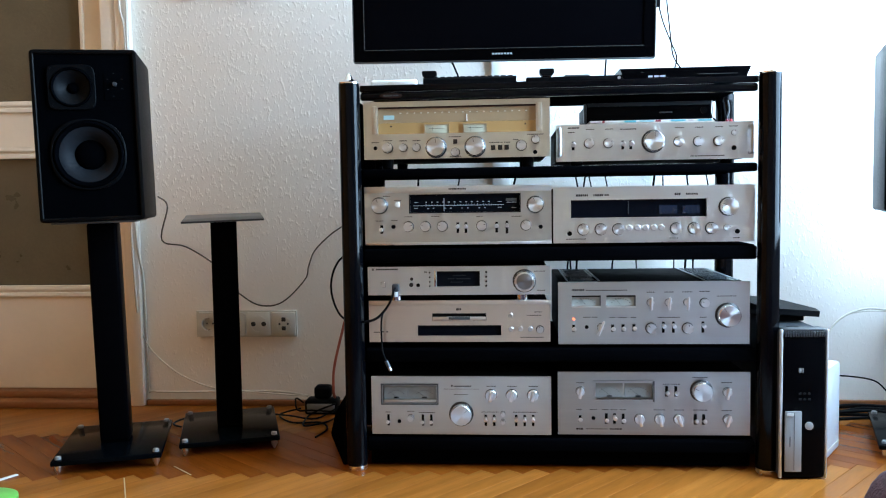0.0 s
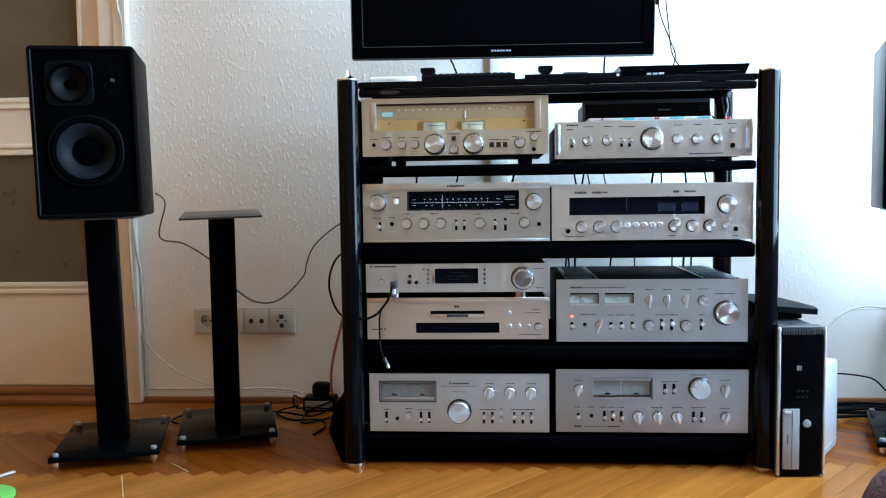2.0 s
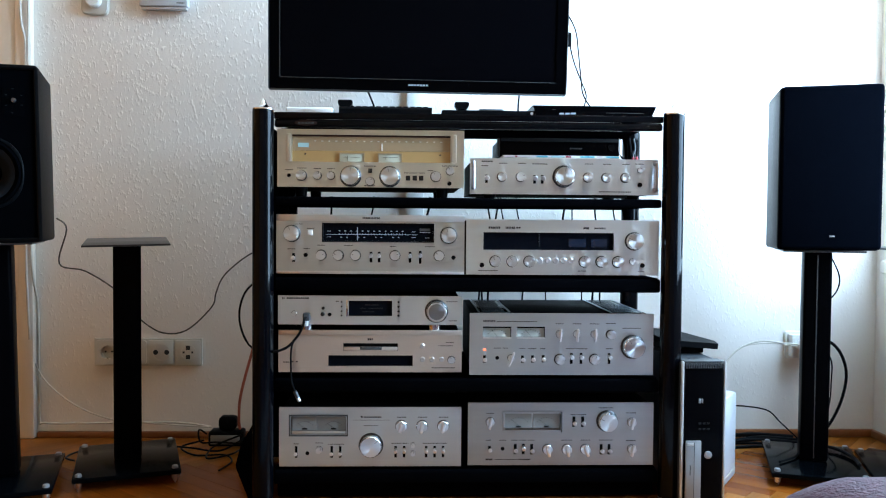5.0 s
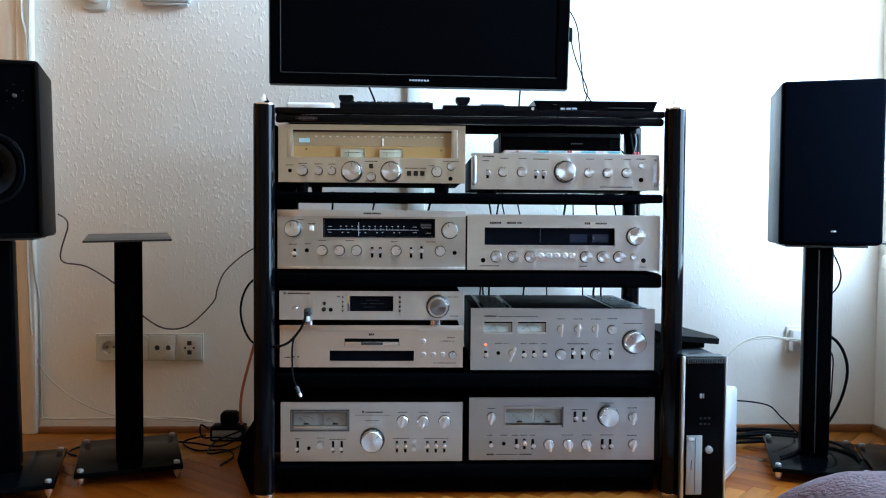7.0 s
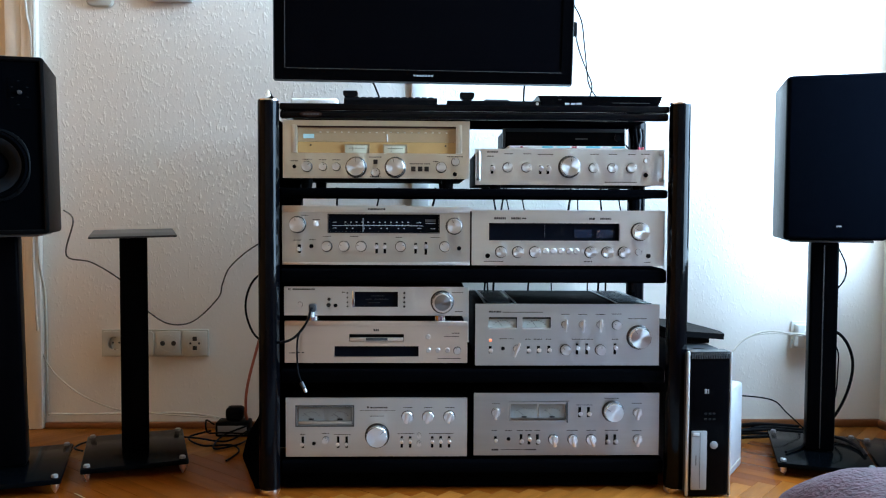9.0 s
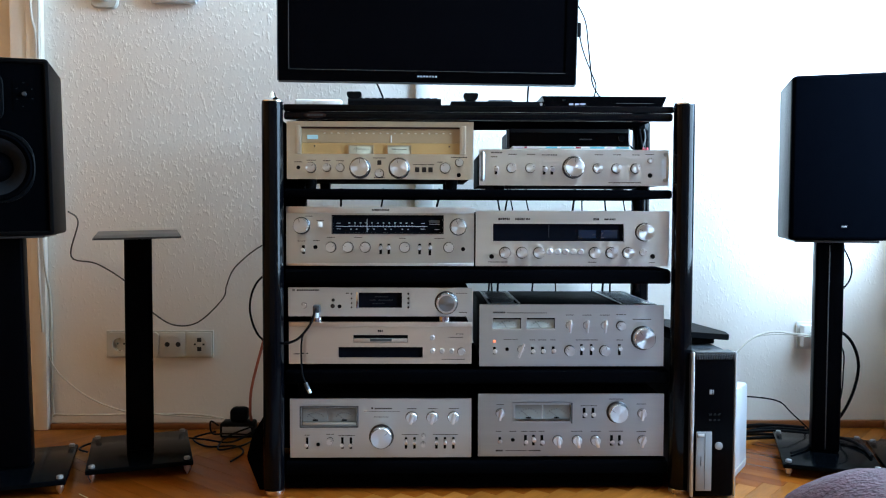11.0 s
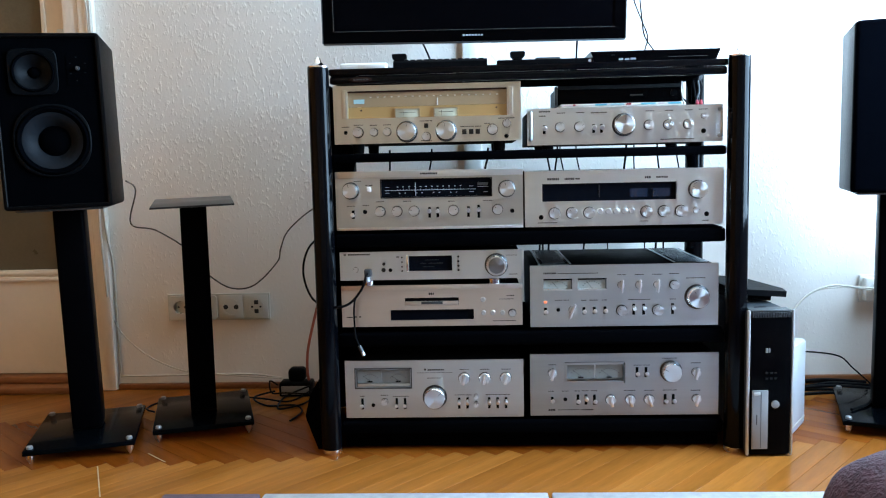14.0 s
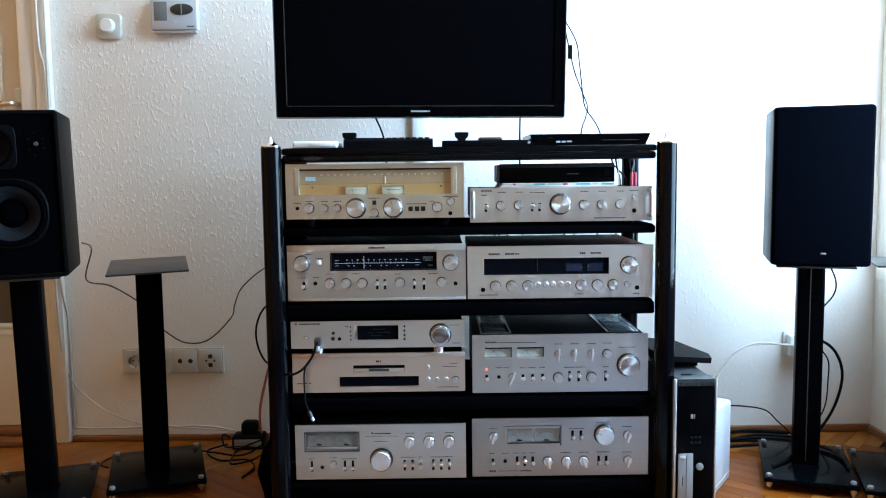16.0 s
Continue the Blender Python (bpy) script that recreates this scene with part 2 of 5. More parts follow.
M_RUGA = mat("pale_rug_pile", (0.34, 0.325, 0.335), 0.95, var=0.2, scale=60, bump=0.004, bscale=400)
M_RUGB = mat("plum_rug_pile", (0.11, 0.06, 0.075), 0.95, var=0.3, scale=60, bump=0.004, bscale=400)
M_GREEN = mat("green_plastic", (0.16, 0.52, 0.10), 0.4)
M_PAPER = mat("paper", (0.75, 0.70, 0.66), 0.8)
M_CRIMS = mat("crimson_print", (0.33, 0.025, 0.04), 0.4)
M_TEAL = mat("teal_sleeve", (0.10, 0.40, 0.48), 0.4)
M_PINK = mat("pink_sleeve", (0.62, 0.50, 0.52), 0.4)

# ---- mesh helpers ----
WORLD = {}


def thing(name, m, label, category, group="", kind=""):
    ob = new(name)
    ob.empty_display_size = 0.05
    ob.matrix_basis = m
    WORLD[ob] = m.copy()
    return tagged(ob, label, category, group, kind)


def to_mesh(name, bm, material, smooth=True, angle=35):
    me = bpy.data.meshes.new(name)
    bmesh.ops.recalc_face_normals(bm, faces=bm.faces)
    if smooth:
        for f in bm.faces:
            f.smooth = True
        for e in bm.edges:
            if len(e.link_faces) == 2 and e.calc_face_angle(0) > radians(angle):
                e.smooth = False
    bm.to_mesh(me)
    bm.free()
    me.materials.append(material)
    return me


def part(name, bm, material, parent=None, label="", m=None):
    """Links a bmesh (or a ready mesh) as one object, placed by m in the world, under a thing or part."""
    me = bm if isinstance(bm, bpy.types.Mesh) else to_mesh(name, bm, material)
    ob = new(name, me)
    m = m or Matrix()
    if parent:
        ob.parent = parent
        ob.matrix_parent_inverse = WORLD[parent].inverted()
    ob.matrix_basis = m
    WORLD[ob] = m.copy()
    if label:
        ob["label"] = label
    return ob


def box(bm, x0, x1, y0, y1, z0, z1, bev=0.0, seg=2):
    vs = [bm.verts.new((x, y, z)) for x in (x0, x1) for y in (y0, y1) for z in (z0, z1)]
    fs = [bm.faces.new([vs[i] for i in q]) for q in ((0, 1, 3, 2), (4, 6, 7, 5), (0, 4, 5, 1), (2, 3, 7, 6), (0, 2, 6, 4), (1, 5, 7, 3))]
    if bev:
        es = list({e for f in fs for e in f.edges})
        bmesh.ops.bevel(bm, geom=es, offset=bev, segments=seg, profile=0.5, affect="EDGES")
    return bm


def bx(x0, x1, y0, y1, z0, z1, bev=0.0, seg=2):
    return box(bmesh.new(), x0, x1, y0, y1, z0, z1, bev, seg)


def lathe(bm, prof, m=None, n=32, cap=True):
    """Turns (radius, height) pairs round z, then applies m."""
    m = m or Matrix()
    rings = []
    for r, h in prof:
        if r < 1e-6:
            rings.append([bm.verts.new(m @ Vector((0, 0, h)))])
        else:
            rings.append([bm.verts.new(m @ Vector((r * math.cos(2 * math.pi * i / n), r * math.sin(2 * math.pi * i / n), h))) for i in range(n)])
    for a, b in zip(rings, rings[1:]):
        for i in range(n):
            j = (i + 1) % n
            if len(a) == 1 and len(b) > 1:
                bm.faces.new((a[0], b[i], b[j]))
            elif len(b) == 1 and len(a) > 1:
                bm.faces.new((a[i], a[j], b[0]))
            elif len(a) > 1:
                bm.faces.new((a[i], a[j], b[j], b[i]))
    return bm


FRONT = Matrix.Rotation(radians(90), 4, "X")  # z of a turned form points to the front (-y)


def tube(pts, r, sub=6, n=8):
    """A round cable through the points, smoothed."""
    P = [Vector(p) for p in pts]
    Q = []
    for i in range(len(P) - 1):
        a, b, c, d = P[max(i - 1, 0)], P[i], P[i + 1], P[min(i + 2, len(P) - 1)]
        for k in range(sub):
            t = k / sub
            Q.append(0.5 * ((2 * b) + (c - a) * t + (2 * a - 5 * b + 4 * c - d) * t * t + (3 * b - a - 3 * c + d) * t ** 3))
    Q.append(P[-1])
    bm = bmesh.new()
    up = Vector((0.13, 0.31, 0.94))
    rings = []
    for i, q in enumerate(Q):
        d = (Q[min(i + 1, len(Q) - 1)] - Q[max(i - 1, 0)]).normalized()
        s = d.cross(up)
        s = s.normalized() if s.length > 1e-4 else Vector((1, 0, 0))
        u = s.cross(d)
        up = u
        rings.append([bm.verts.new(q + r * (math.cos(2 * math.pi * k / n) * s + math.sin(2 * math.pi * k / n) * u)) for k in range(n)])
    for a, b in zip(rings, rings[1:]):
        for k in range(n):
            bm.faces.new((a[k], a[(k + 1) % n], b[(k + 1) % n], b[k]))
    bm.faces.new(rings[0][::-1]), bm.faces.new(rings[-1])
    return bm


def cable(name, pts, r, material, label, group=""):
    ob = part(name, tube(pts, r), material)
    return tagged(ob, label, "cable", group)


def holed_plate(x0, x1, z0, z1, y0, y1, holes):
    """A plate from y0 (front) to y1 with rectangular openings right through."""
    bm = bmesh.new()
    xs = sorted({x0, x1, *[h[0] for h in holes], *[h[1] for h in holes]})
    zs = sorted({z0, z1, *[h[2] for h in holes], *[h[3] for h in holes]})

    def solid(i, j):
        if not (0 <= i < len(xs) - 1 and 0 <= j < len(zs) - 1):
            return False
        cx, cz = (xs[i] + xs[i + 1]) / 2, (zs[j] + zs[j + 1]) / 2
        return not any(h[0] < cx < h[1] and h[2] < cz < h[3] for h in holes)

    def quad(*c):
        bm.faces.new([bm.verts.new(p) for p in c])
    for i in range(len(xs) - 1):
        for j in range(len(zs) - 1):
            if not solid(i, j):
                continue
            a, b, c, d = xs[i], xs[i + 1], zs[j], zs[j + 1]
            quad((a, y0, c), (b, y0, c), (b, y0, d), (a, y0, d))
            quad((a, y1, c), (a, y1, d), (b, y1, d), (b, y1, c))
            if not solid(i - 1, j):
                quad((a, y0, c), (a, y0, d), (a, y1, d), (a, y1, c))
            if not solid(i + 1, j):
                quad((b, y0, c), (b, y1, c), (b, y1, d), (b, y0, d))
            if not solid(i, j - 1):
                quad((a, y0, c), (a, y1, c), (b, y1, c), (b, y0, c))
            if not solid(i, j + 1):
                quad((a, y0, d), (b, y0, d), (b, y1, d), (a, y1, d))
    bmesh.ops.remove_doubles(bm, verts=bm.verts, dist=1e-5)
    return bm


def rounded_prism(pts, z0, z1):
    """A prism over a plan outline."""
    bm = bmesh.new()
    lo, hi = [bm.verts.new((x, y, z0)) for x, y in pts], [bm.verts.new((x, y, z1)) for x, y in pts]
    bm.faces.new(lo[::-1]), bm.faces.new(hi)
    for i in range(len(pts)):
        j = (i + 1) % len(pts)
        bm.faces.new((lo[i], lo[j], hi[j], hi[i]))
    return bm


def structure(name, bm, material, label, category, parent=None):
    return tagged(part(name, bm, material, parent), label, category, kind="structure")


# ---- the room ----
T = 0.18
DOOR_X0, DOOR_X1, DOOR_TOP = -2.16, -1.265, 2.05
structure("wall_north", holed_plate(ROOM_L - T, ROOM_R + T, 0, CEIL, WALL_Y, WALL_Y + T, [(DOOR_X0, DOOR_X1, -1, DOOR_TOP)]), M_WALL,
          "white painted wall of coarse textured plaster behind the rack", "wall")
wall_e = holed_plate(BACK_Y, WALL_Y, 0, CEIL, 0, T, [(WIN_Y0, WIN_Y1, WIN_Z0, WIN_Z1)])
wall_e.transform(Matrix(((0, 1, 0, ROOM_R), (1, 0, 0, 0), (0, 0, 1, 0), (0, 0, 0, 1))))
structure("wall_east", wall_e, M_WALL, "white plastered side wall with the window opening", "wall")
structure("wall_west", bx(ROOM_L - T, ROOM_L, BACK_Y, WALL_Y, 0, CEIL), M_BOUNCE, "unseen plain side wall, coloured orange to warm the bounce", "wall")
structure("wall_south", bx(ROOM_L - T, ROOM_R + T, BACK_Y - T, BACK_Y, 0, CEIL), M_WALLS, "unseen plain wall opposite the rack, tinted for bounce and reflections", "wall")
structure("ceiling", bx(ROOM_L - T, ROOM_R + T, BACK_Y - T, WALL_Y + T, CEIL, CEIL + 0.15), M_CEIL, "unseen plain ceiling, tinted warm for its bounce", "ceiling")
structure("floor", bx(ROOM_L - T, ROOM_R + T, BACK_Y - T, WALL_Y + 1.2, -0.10, -0.012), M_GAP, "dark subfloor under the herringbone parquet", "floor")

win = thing("window_1", pose(ROOM_R, (WIN_Y0 + WIN_Y1) / 2, WIN_Z0), "white framed window in the side wall", "window", kind="structure")
for a, b, c, d in ((WIN_Y0, WIN_Y0 + 0.06, WIN_Z0, WIN_Z1), (WIN_Y1 - 0.06, WIN_Y1, WIN_Z0, WIN_Z1), (WIN_Y0 + 0.06, WIN_Y1 - 0.06, WIN_Z0, WIN_Z0 + 0.06),
                   (WIN_Y0 + 0.06, WIN_Y1 - 0.06, WIN_Z1 - 0.06, WIN_Z1), ((WIN_Y0 + WIN_Y1) / 2 - 0.035, (WIN_Y0 + WIN_Y1) / 2 + 0.035, WIN_Z0 + 0.06, WIN_Z1 - 0.06)):
    part("window_frame", bx(ROOM_R + 0.11, ROOM_R + 0.16, a, b, c, d, 0.006), M_TRIMW, win)
part("window_sill", bx(ROOM_R - 0.10, ROOM_R + 0.105, WIN_Y0 - 0.05, WIN_Y1 - 0.002, WIN_Z0 - 0.04, WIN_Z0 - 0.002, 0.006), M_TRIMW, win)

# baseboards
structure("baseboard", bx(-1.225, -0.5505, WALL_Y - 0.018, WALL_Y - 0.001, 0, 0.019, 0.004), M_BASEB, "low stained wooden strip along the wall", "baseboard")
structure("baseboard", bx(-0.55, ROOM_R - 0.002, WALL_Y - 0.018, WALL_Y - 0.001, 0, 0.024, 0.005), M_BASEB, "low stained wooden baseboard along the wall", "baseboard")
structure("baseboard", bx(ROOM_R - 0.018, ROOM_R - 0.001, BACK_Y, WALL_Y - 0.02, 0, 0.024, 0.005), M_BASEB, "low stained wooden baseboard along the wall", "baseboard")
structure("baseboard", bx(ROOM_L + 0.001, ROOM_L + 0.018, BACK_Y, WALL_Y - 0.002, 0, 0.034, 0.005), M_BASEB, "low stained wooden baseboard along the wall", "baseboard")

# glazed door in its frame
door = thing("door_1", pose((DOOR_X0 + DOOR_X1) / 2, WALL_Y + 0.03, 0), "closed cream painted door with smoked glass panes", "door", kind="structure")
DY0, DY1 = WALL_Y + 0.022, WALL_Y + 0.062
LX0, LX1 = DOOR_X0 + 0.05, -1.328
panes = [(LX0 + 0.10, LX1 - 0.068, 0.366, 0.805), (LX0 + 0.10, LX1 - 0.068, 0.955, 1.95)]
part("leaf", holed_plate(LX0, LX1, 0.048, 2.0, DY0, DY1, panes), M_DOOR, door)
for a, b, c, d in panes:
    part("pane", bx(a - 0.004, b + 0.004, DY0 + 0.016, DY0 + 0.024, c - 0.004, d + 0.004), M_GLASSO, door, "smoked olive-brown textured glass")
    for q in ((a, b, c, c + 0.016), (a, b, d - 0.016, d), (a, a + 0.014, c + 0.016, d - 0.016), (b - 0.014, b, c + 0.016, d - 0.016)):
        part("glazing_bead", bx(q[0], q[1], DY0 - 0.005, DY0 + 0.014, q[2], q[3], 0.003), M_DOOR, door)
for z in (0.353, 0.818, 0.942):
    part("rail_moulding", bx(LX0 + 0.07, LX1 - 0.055, DY0 - 0.008, DY0 - 0.0005, z - 0.007, z + 0.007, 0.003), M_DOOR, door)
hand = part("handle_plate", bx(-1.362, -1.335, DY0 - 0.008, DY0 - 0.0005, 0.98, 1.125, 0.004), M_PCSIL, door, "worn metal handle plate")
part("lever", tube([(-1.349, DY0 - 0.006, 1.075), (-1.349, DY0 - 0.045, 1.075), (-1.365, DY0 - 0.052, 1.0745), (-1.46, DY0 - 0.05, 1.072)], 0.008), M_LEVER, hand)
for a, b, y0, m_ in ((-1.3265, -1.275, WALL_Y - 0.016, M_TRIMW), (-1.2745, -1.2275, WALL_Y - 0.026, M_TRIMW)):
    structure("door_frame", bx(a, b, y0, WALL_Y + 0.10 if a < -1.3 else WALL_Y - 0.0005, 0, DOOR_TOP + 0.04, 0.006), m_, "painted wooden door frame beside the cream door", "door frame")
structure("door_frame", bx(DOOR_X0 - 0.05, DOOR_X0 + 0.045, WALL_Y - 0.02, WALL_Y + 0.10, 0, DOOR_TOP + 0.04, 0.006), M_TRIMW, "painted wooden door frame beside the cream door", "door frame")
structure("door_frame", bx(DOOR_X0 + 0.046, -1.3275, WALL_Y - 0.02, WALL_Y + 0.10, 2.004, DOOR_TOP + 0.04, 0.006), M_TRIMW, "painted wooden door head frame", "door frame")
structure("threshold", bx(DOOR_X0, -1.3275, WALL_Y - 0.06, WALL_Y + 0.12, 0.0, 0.022, 0.004), M_BASEB, "stepped stained wooden threshold under the door", "threshold")
structure("threshold", bx(DOOR_X0, -1.3275, WALL_Y - 0.015, WALL_Y + 0.12, 0.0225, 0.045, 0.004), M_BASEB, "stepped stained wooden threshold under the door", "threshold")
structure("backdrop", bx(DOOR_X0 - 0.3, DOOR_X1 + 0.3, WALL_Y + 0.9, WALL_Y + 0.95, 0, 2.4), M_CEIL, "plain hall wall behind the door", "backdrop")

# ---- the rack ----
SHELF_X0, SHELF_X1, DEPTH = -0.418, 0.488, 0.40
SHELVES = (0.076, 0.292, 0.529, 0.7165)
rack = thing("hifi_rack", pose(0.035, 0.19, 0), "black lacquered four tier audio rack with round posts, full of equipment", "rack")


def post(x, y, r, z0, z1):
    bm = bmesh.new()
    lathe(bm, [(0, z0 + 0.012), (r * 0.96, z0 + 0.012), (r, z0 + 0.02), (r, z1 - 0.004), (r * 0.95, z1), (0, z1)], pose(x, y, 0), 28)
    return bm


for x in (-0.4425, 0.5125):
    p = part("post", post(x, -0.012, 0.0245, 0, 0.912), M_RACK, rack)
    part("foot", lathe(bmesh.new(), [(0, 0), (0.021, 0), (0.0235, 0.004), (0.0235, 0.0118), (0, 0.0118)], pose(x, -0.012, 0), 28), M_LEVER, p, "worn chrome foot ring")
    part("cap", lathe(bmesh.new(), [(0.0250, 0.9125), (0.0250, 0.9155), (0.0170, 0.9180), (0.0095, 0.924), (0.0055, 0.934), (0.0025, 0.938), (0, 0.9385)], pose(x, -0.012, 0), 28), M_CHROME, p, "polished chrome cone cap")
for x in (-0.4425, 0.5125):
    p = part("post", post(x, 0.365, 0.0245, 0, 0.912), M_RACK, rack)
    part("foot", lathe(bmesh.new(), [(0, 0), (0.0235, 0), (0.0235, 0.0118), (0, 0.0118)], pose(x, 0.365, 0), 20), M_STEEL, p)
for z in SHELVES:
    s = part("shelf", bx(SHELF_X0, SHELF_X1, 0.012, DEPTH, z - 0.020, z - 0.001, 0.002), M_RACKM, rack)
    part("front_rail", bx(SHELF_X0, SHELF_X1, -0.012, 0.0115, z - (0.034 if z < 0.7 else 0.022), z - 0.002, 0.006, 3), M_RACKM, s)
    if z < 0.7:
        part("rear_rail", bx(SHELF_X0, SHELF_X1, DEPTH - 0.016, DEPTH - 0.001, z - 0.039, z - 0.0205, 0.002), M_RACKM, s)
s = part("shelf", bx(SHELF_X0, SHELF_X1, 0.0, DEPTH, 0.894, 0.910, 0.003), M_RACKM, rack, "black top shelf")
part("front_rail", bx(SHELF_X0, SHELF_X1, -0.012, -0.0005, 0.8935, 0.909, 0.003), M_RACK, s)
part("lower_rail", bx(SHELF_X0, SHELF_X1, -0.010, 0.008, 0.8745, 0.8930, 0.006, 3), M_RACK, s)
bdg = part("badge", lathe(bmesh.new(), [(0, 0), (0.0265, 0), (0.0265, 0.0015), (0.024, 0.0022), (0, 0.0022)], pose(-0.345, -0.0102, 0.884) @ FRONT @ Matrix.Diagonal((1, 0.22, 1, 1)), 32), M_CASEB, rack, "small dark oval maker's plate")
tagged(part("badge_print", (lambda b: [box(b, -0.362 + 0.0075 * k, -0.357 + 0.0075 * k, -0.0130, -0.0126, 0.8822, 0.8858) for k in range(5)] and b)(bmesh.new()), M_GREYP, bdg), kind="stuff")
part("plinth", bx(-0.413, 0.483, 0.014, 0.03, 0.006, 0.0415, 0.003), M_RACKM, rack)
part("back_panel", bx(-0.413, 0.483, 0.378, 0.386, 0.062, 0.288), M_RACKM, rack)


def flared_side(sign):
    """The side cheek of the rack, which sweeps outwards to the floor at the rear."""
    bm = bmesh.new()
    ny, nz = 10, 16
    top = 0.885 if sign < 0 else 0.30

    def at(i, j, t):
        f, z = i / ny, top * j / nz
        k = max(0.0, 1 - z / 0.24)
        out = 0.105 * k * k * (3 - 2 * k) * min(1.0, 0.15 + 1.1 * f)
        base = 0.4425 if sign < 0 else 0.5125
        return Vector((sign * (base + 0.004 + 0.018 * t + out), 0.006 + 0.34 * f, z + 0.003))
    g = [[[bm.verts.new(at(i, j, t)) for t in (0, 1)] for j in range(nz + 1)] for i in range(ny + 1)]
    for i in range(ny):
        for j in range(nz):
            for t in (0, 1):
                bm.faces.new((g[i][j][t], g[i + 1][j][t], g[i + 1][j + 1][t], g[i][j + 1][t]))
    for i in range(ny):
        for j in (0, nz):
            bm.faces.new((g[i][j][0], g[i + 1][j][0], g[i + 1][j][1], g[i][j][1]))
    for j in range(nz):
        for i in (0, ny):
            bm.faces.new((g[i][j][0], g[i][j + 1][0], g[i][j + 1][1], g[i][j][1]))
    return bm


part("side_cheek", flared_side(-1), M_RACKM, rack)


def back_wing():
    """Closes the rear between the straight post and the flared cheek."""
    bm = bmesh.new()
    rows = []
    for k in range(9):
        z = 0.24 * k / 8
        q = 1 - z / 0.24
        x = -0.4555 - 0.105 * q * q * (3 - 2 * q)
        rows.append([bm.verts.new((px, py, z + 0.003)) for px, py in ((x, 0.3465), (-0.4450, 0.3465), (-0.4450, 0.3525), (x, 0.3525))])
    for p, q in zip(rows, rows[1:]):
        for i in range(4):
            j = (i + 1) % 4
            bm.faces.new((p[i], p[j], q[j], q[i]))
    bm.faces.new(rows[0]), bm.faces.new(rows[-1])
    return bm


part("back_wing", back_wing(), M_RACKM, rack)

# ---- hi-fi units ----
KNOBS = {}


def knob_mesh(r, long):
    key = (round(r, 4), round(long, 4))
    if key not in KNOBS:
        bm = bmesh.new()
        lathe(bm, [(r * 1.06, 0), (r * 1.06, long * 0.10), (r, long * 0.14), (r * 0.965, long * 0.90), (r * 0.90, long), (r * 0.3, long * 0.985), (0, long * 0.98)], FRONT, 36)
        for f in bm.faces:
            far = max(math.hypot(v.co.x, v.co.z) for v in f.verts)
            f.material_index = 0 if far < r * 0.93 else 1 if far < r * 1.03 else 2
        KNOBS[key] = to_mesh("knob", bm, M_KNOB, angle=28)
        KNOBS[key].materials.append(M_KNOBS)
        KNOBS[key].materials.append(M_KNOBD)
    return KNOBS[key]


RINGS = {}


def shared(key, make, material):
    if key not in RINGS:
        RINGS[key] = to_mesh(key[0], make(), material)
    return RINGS[key]


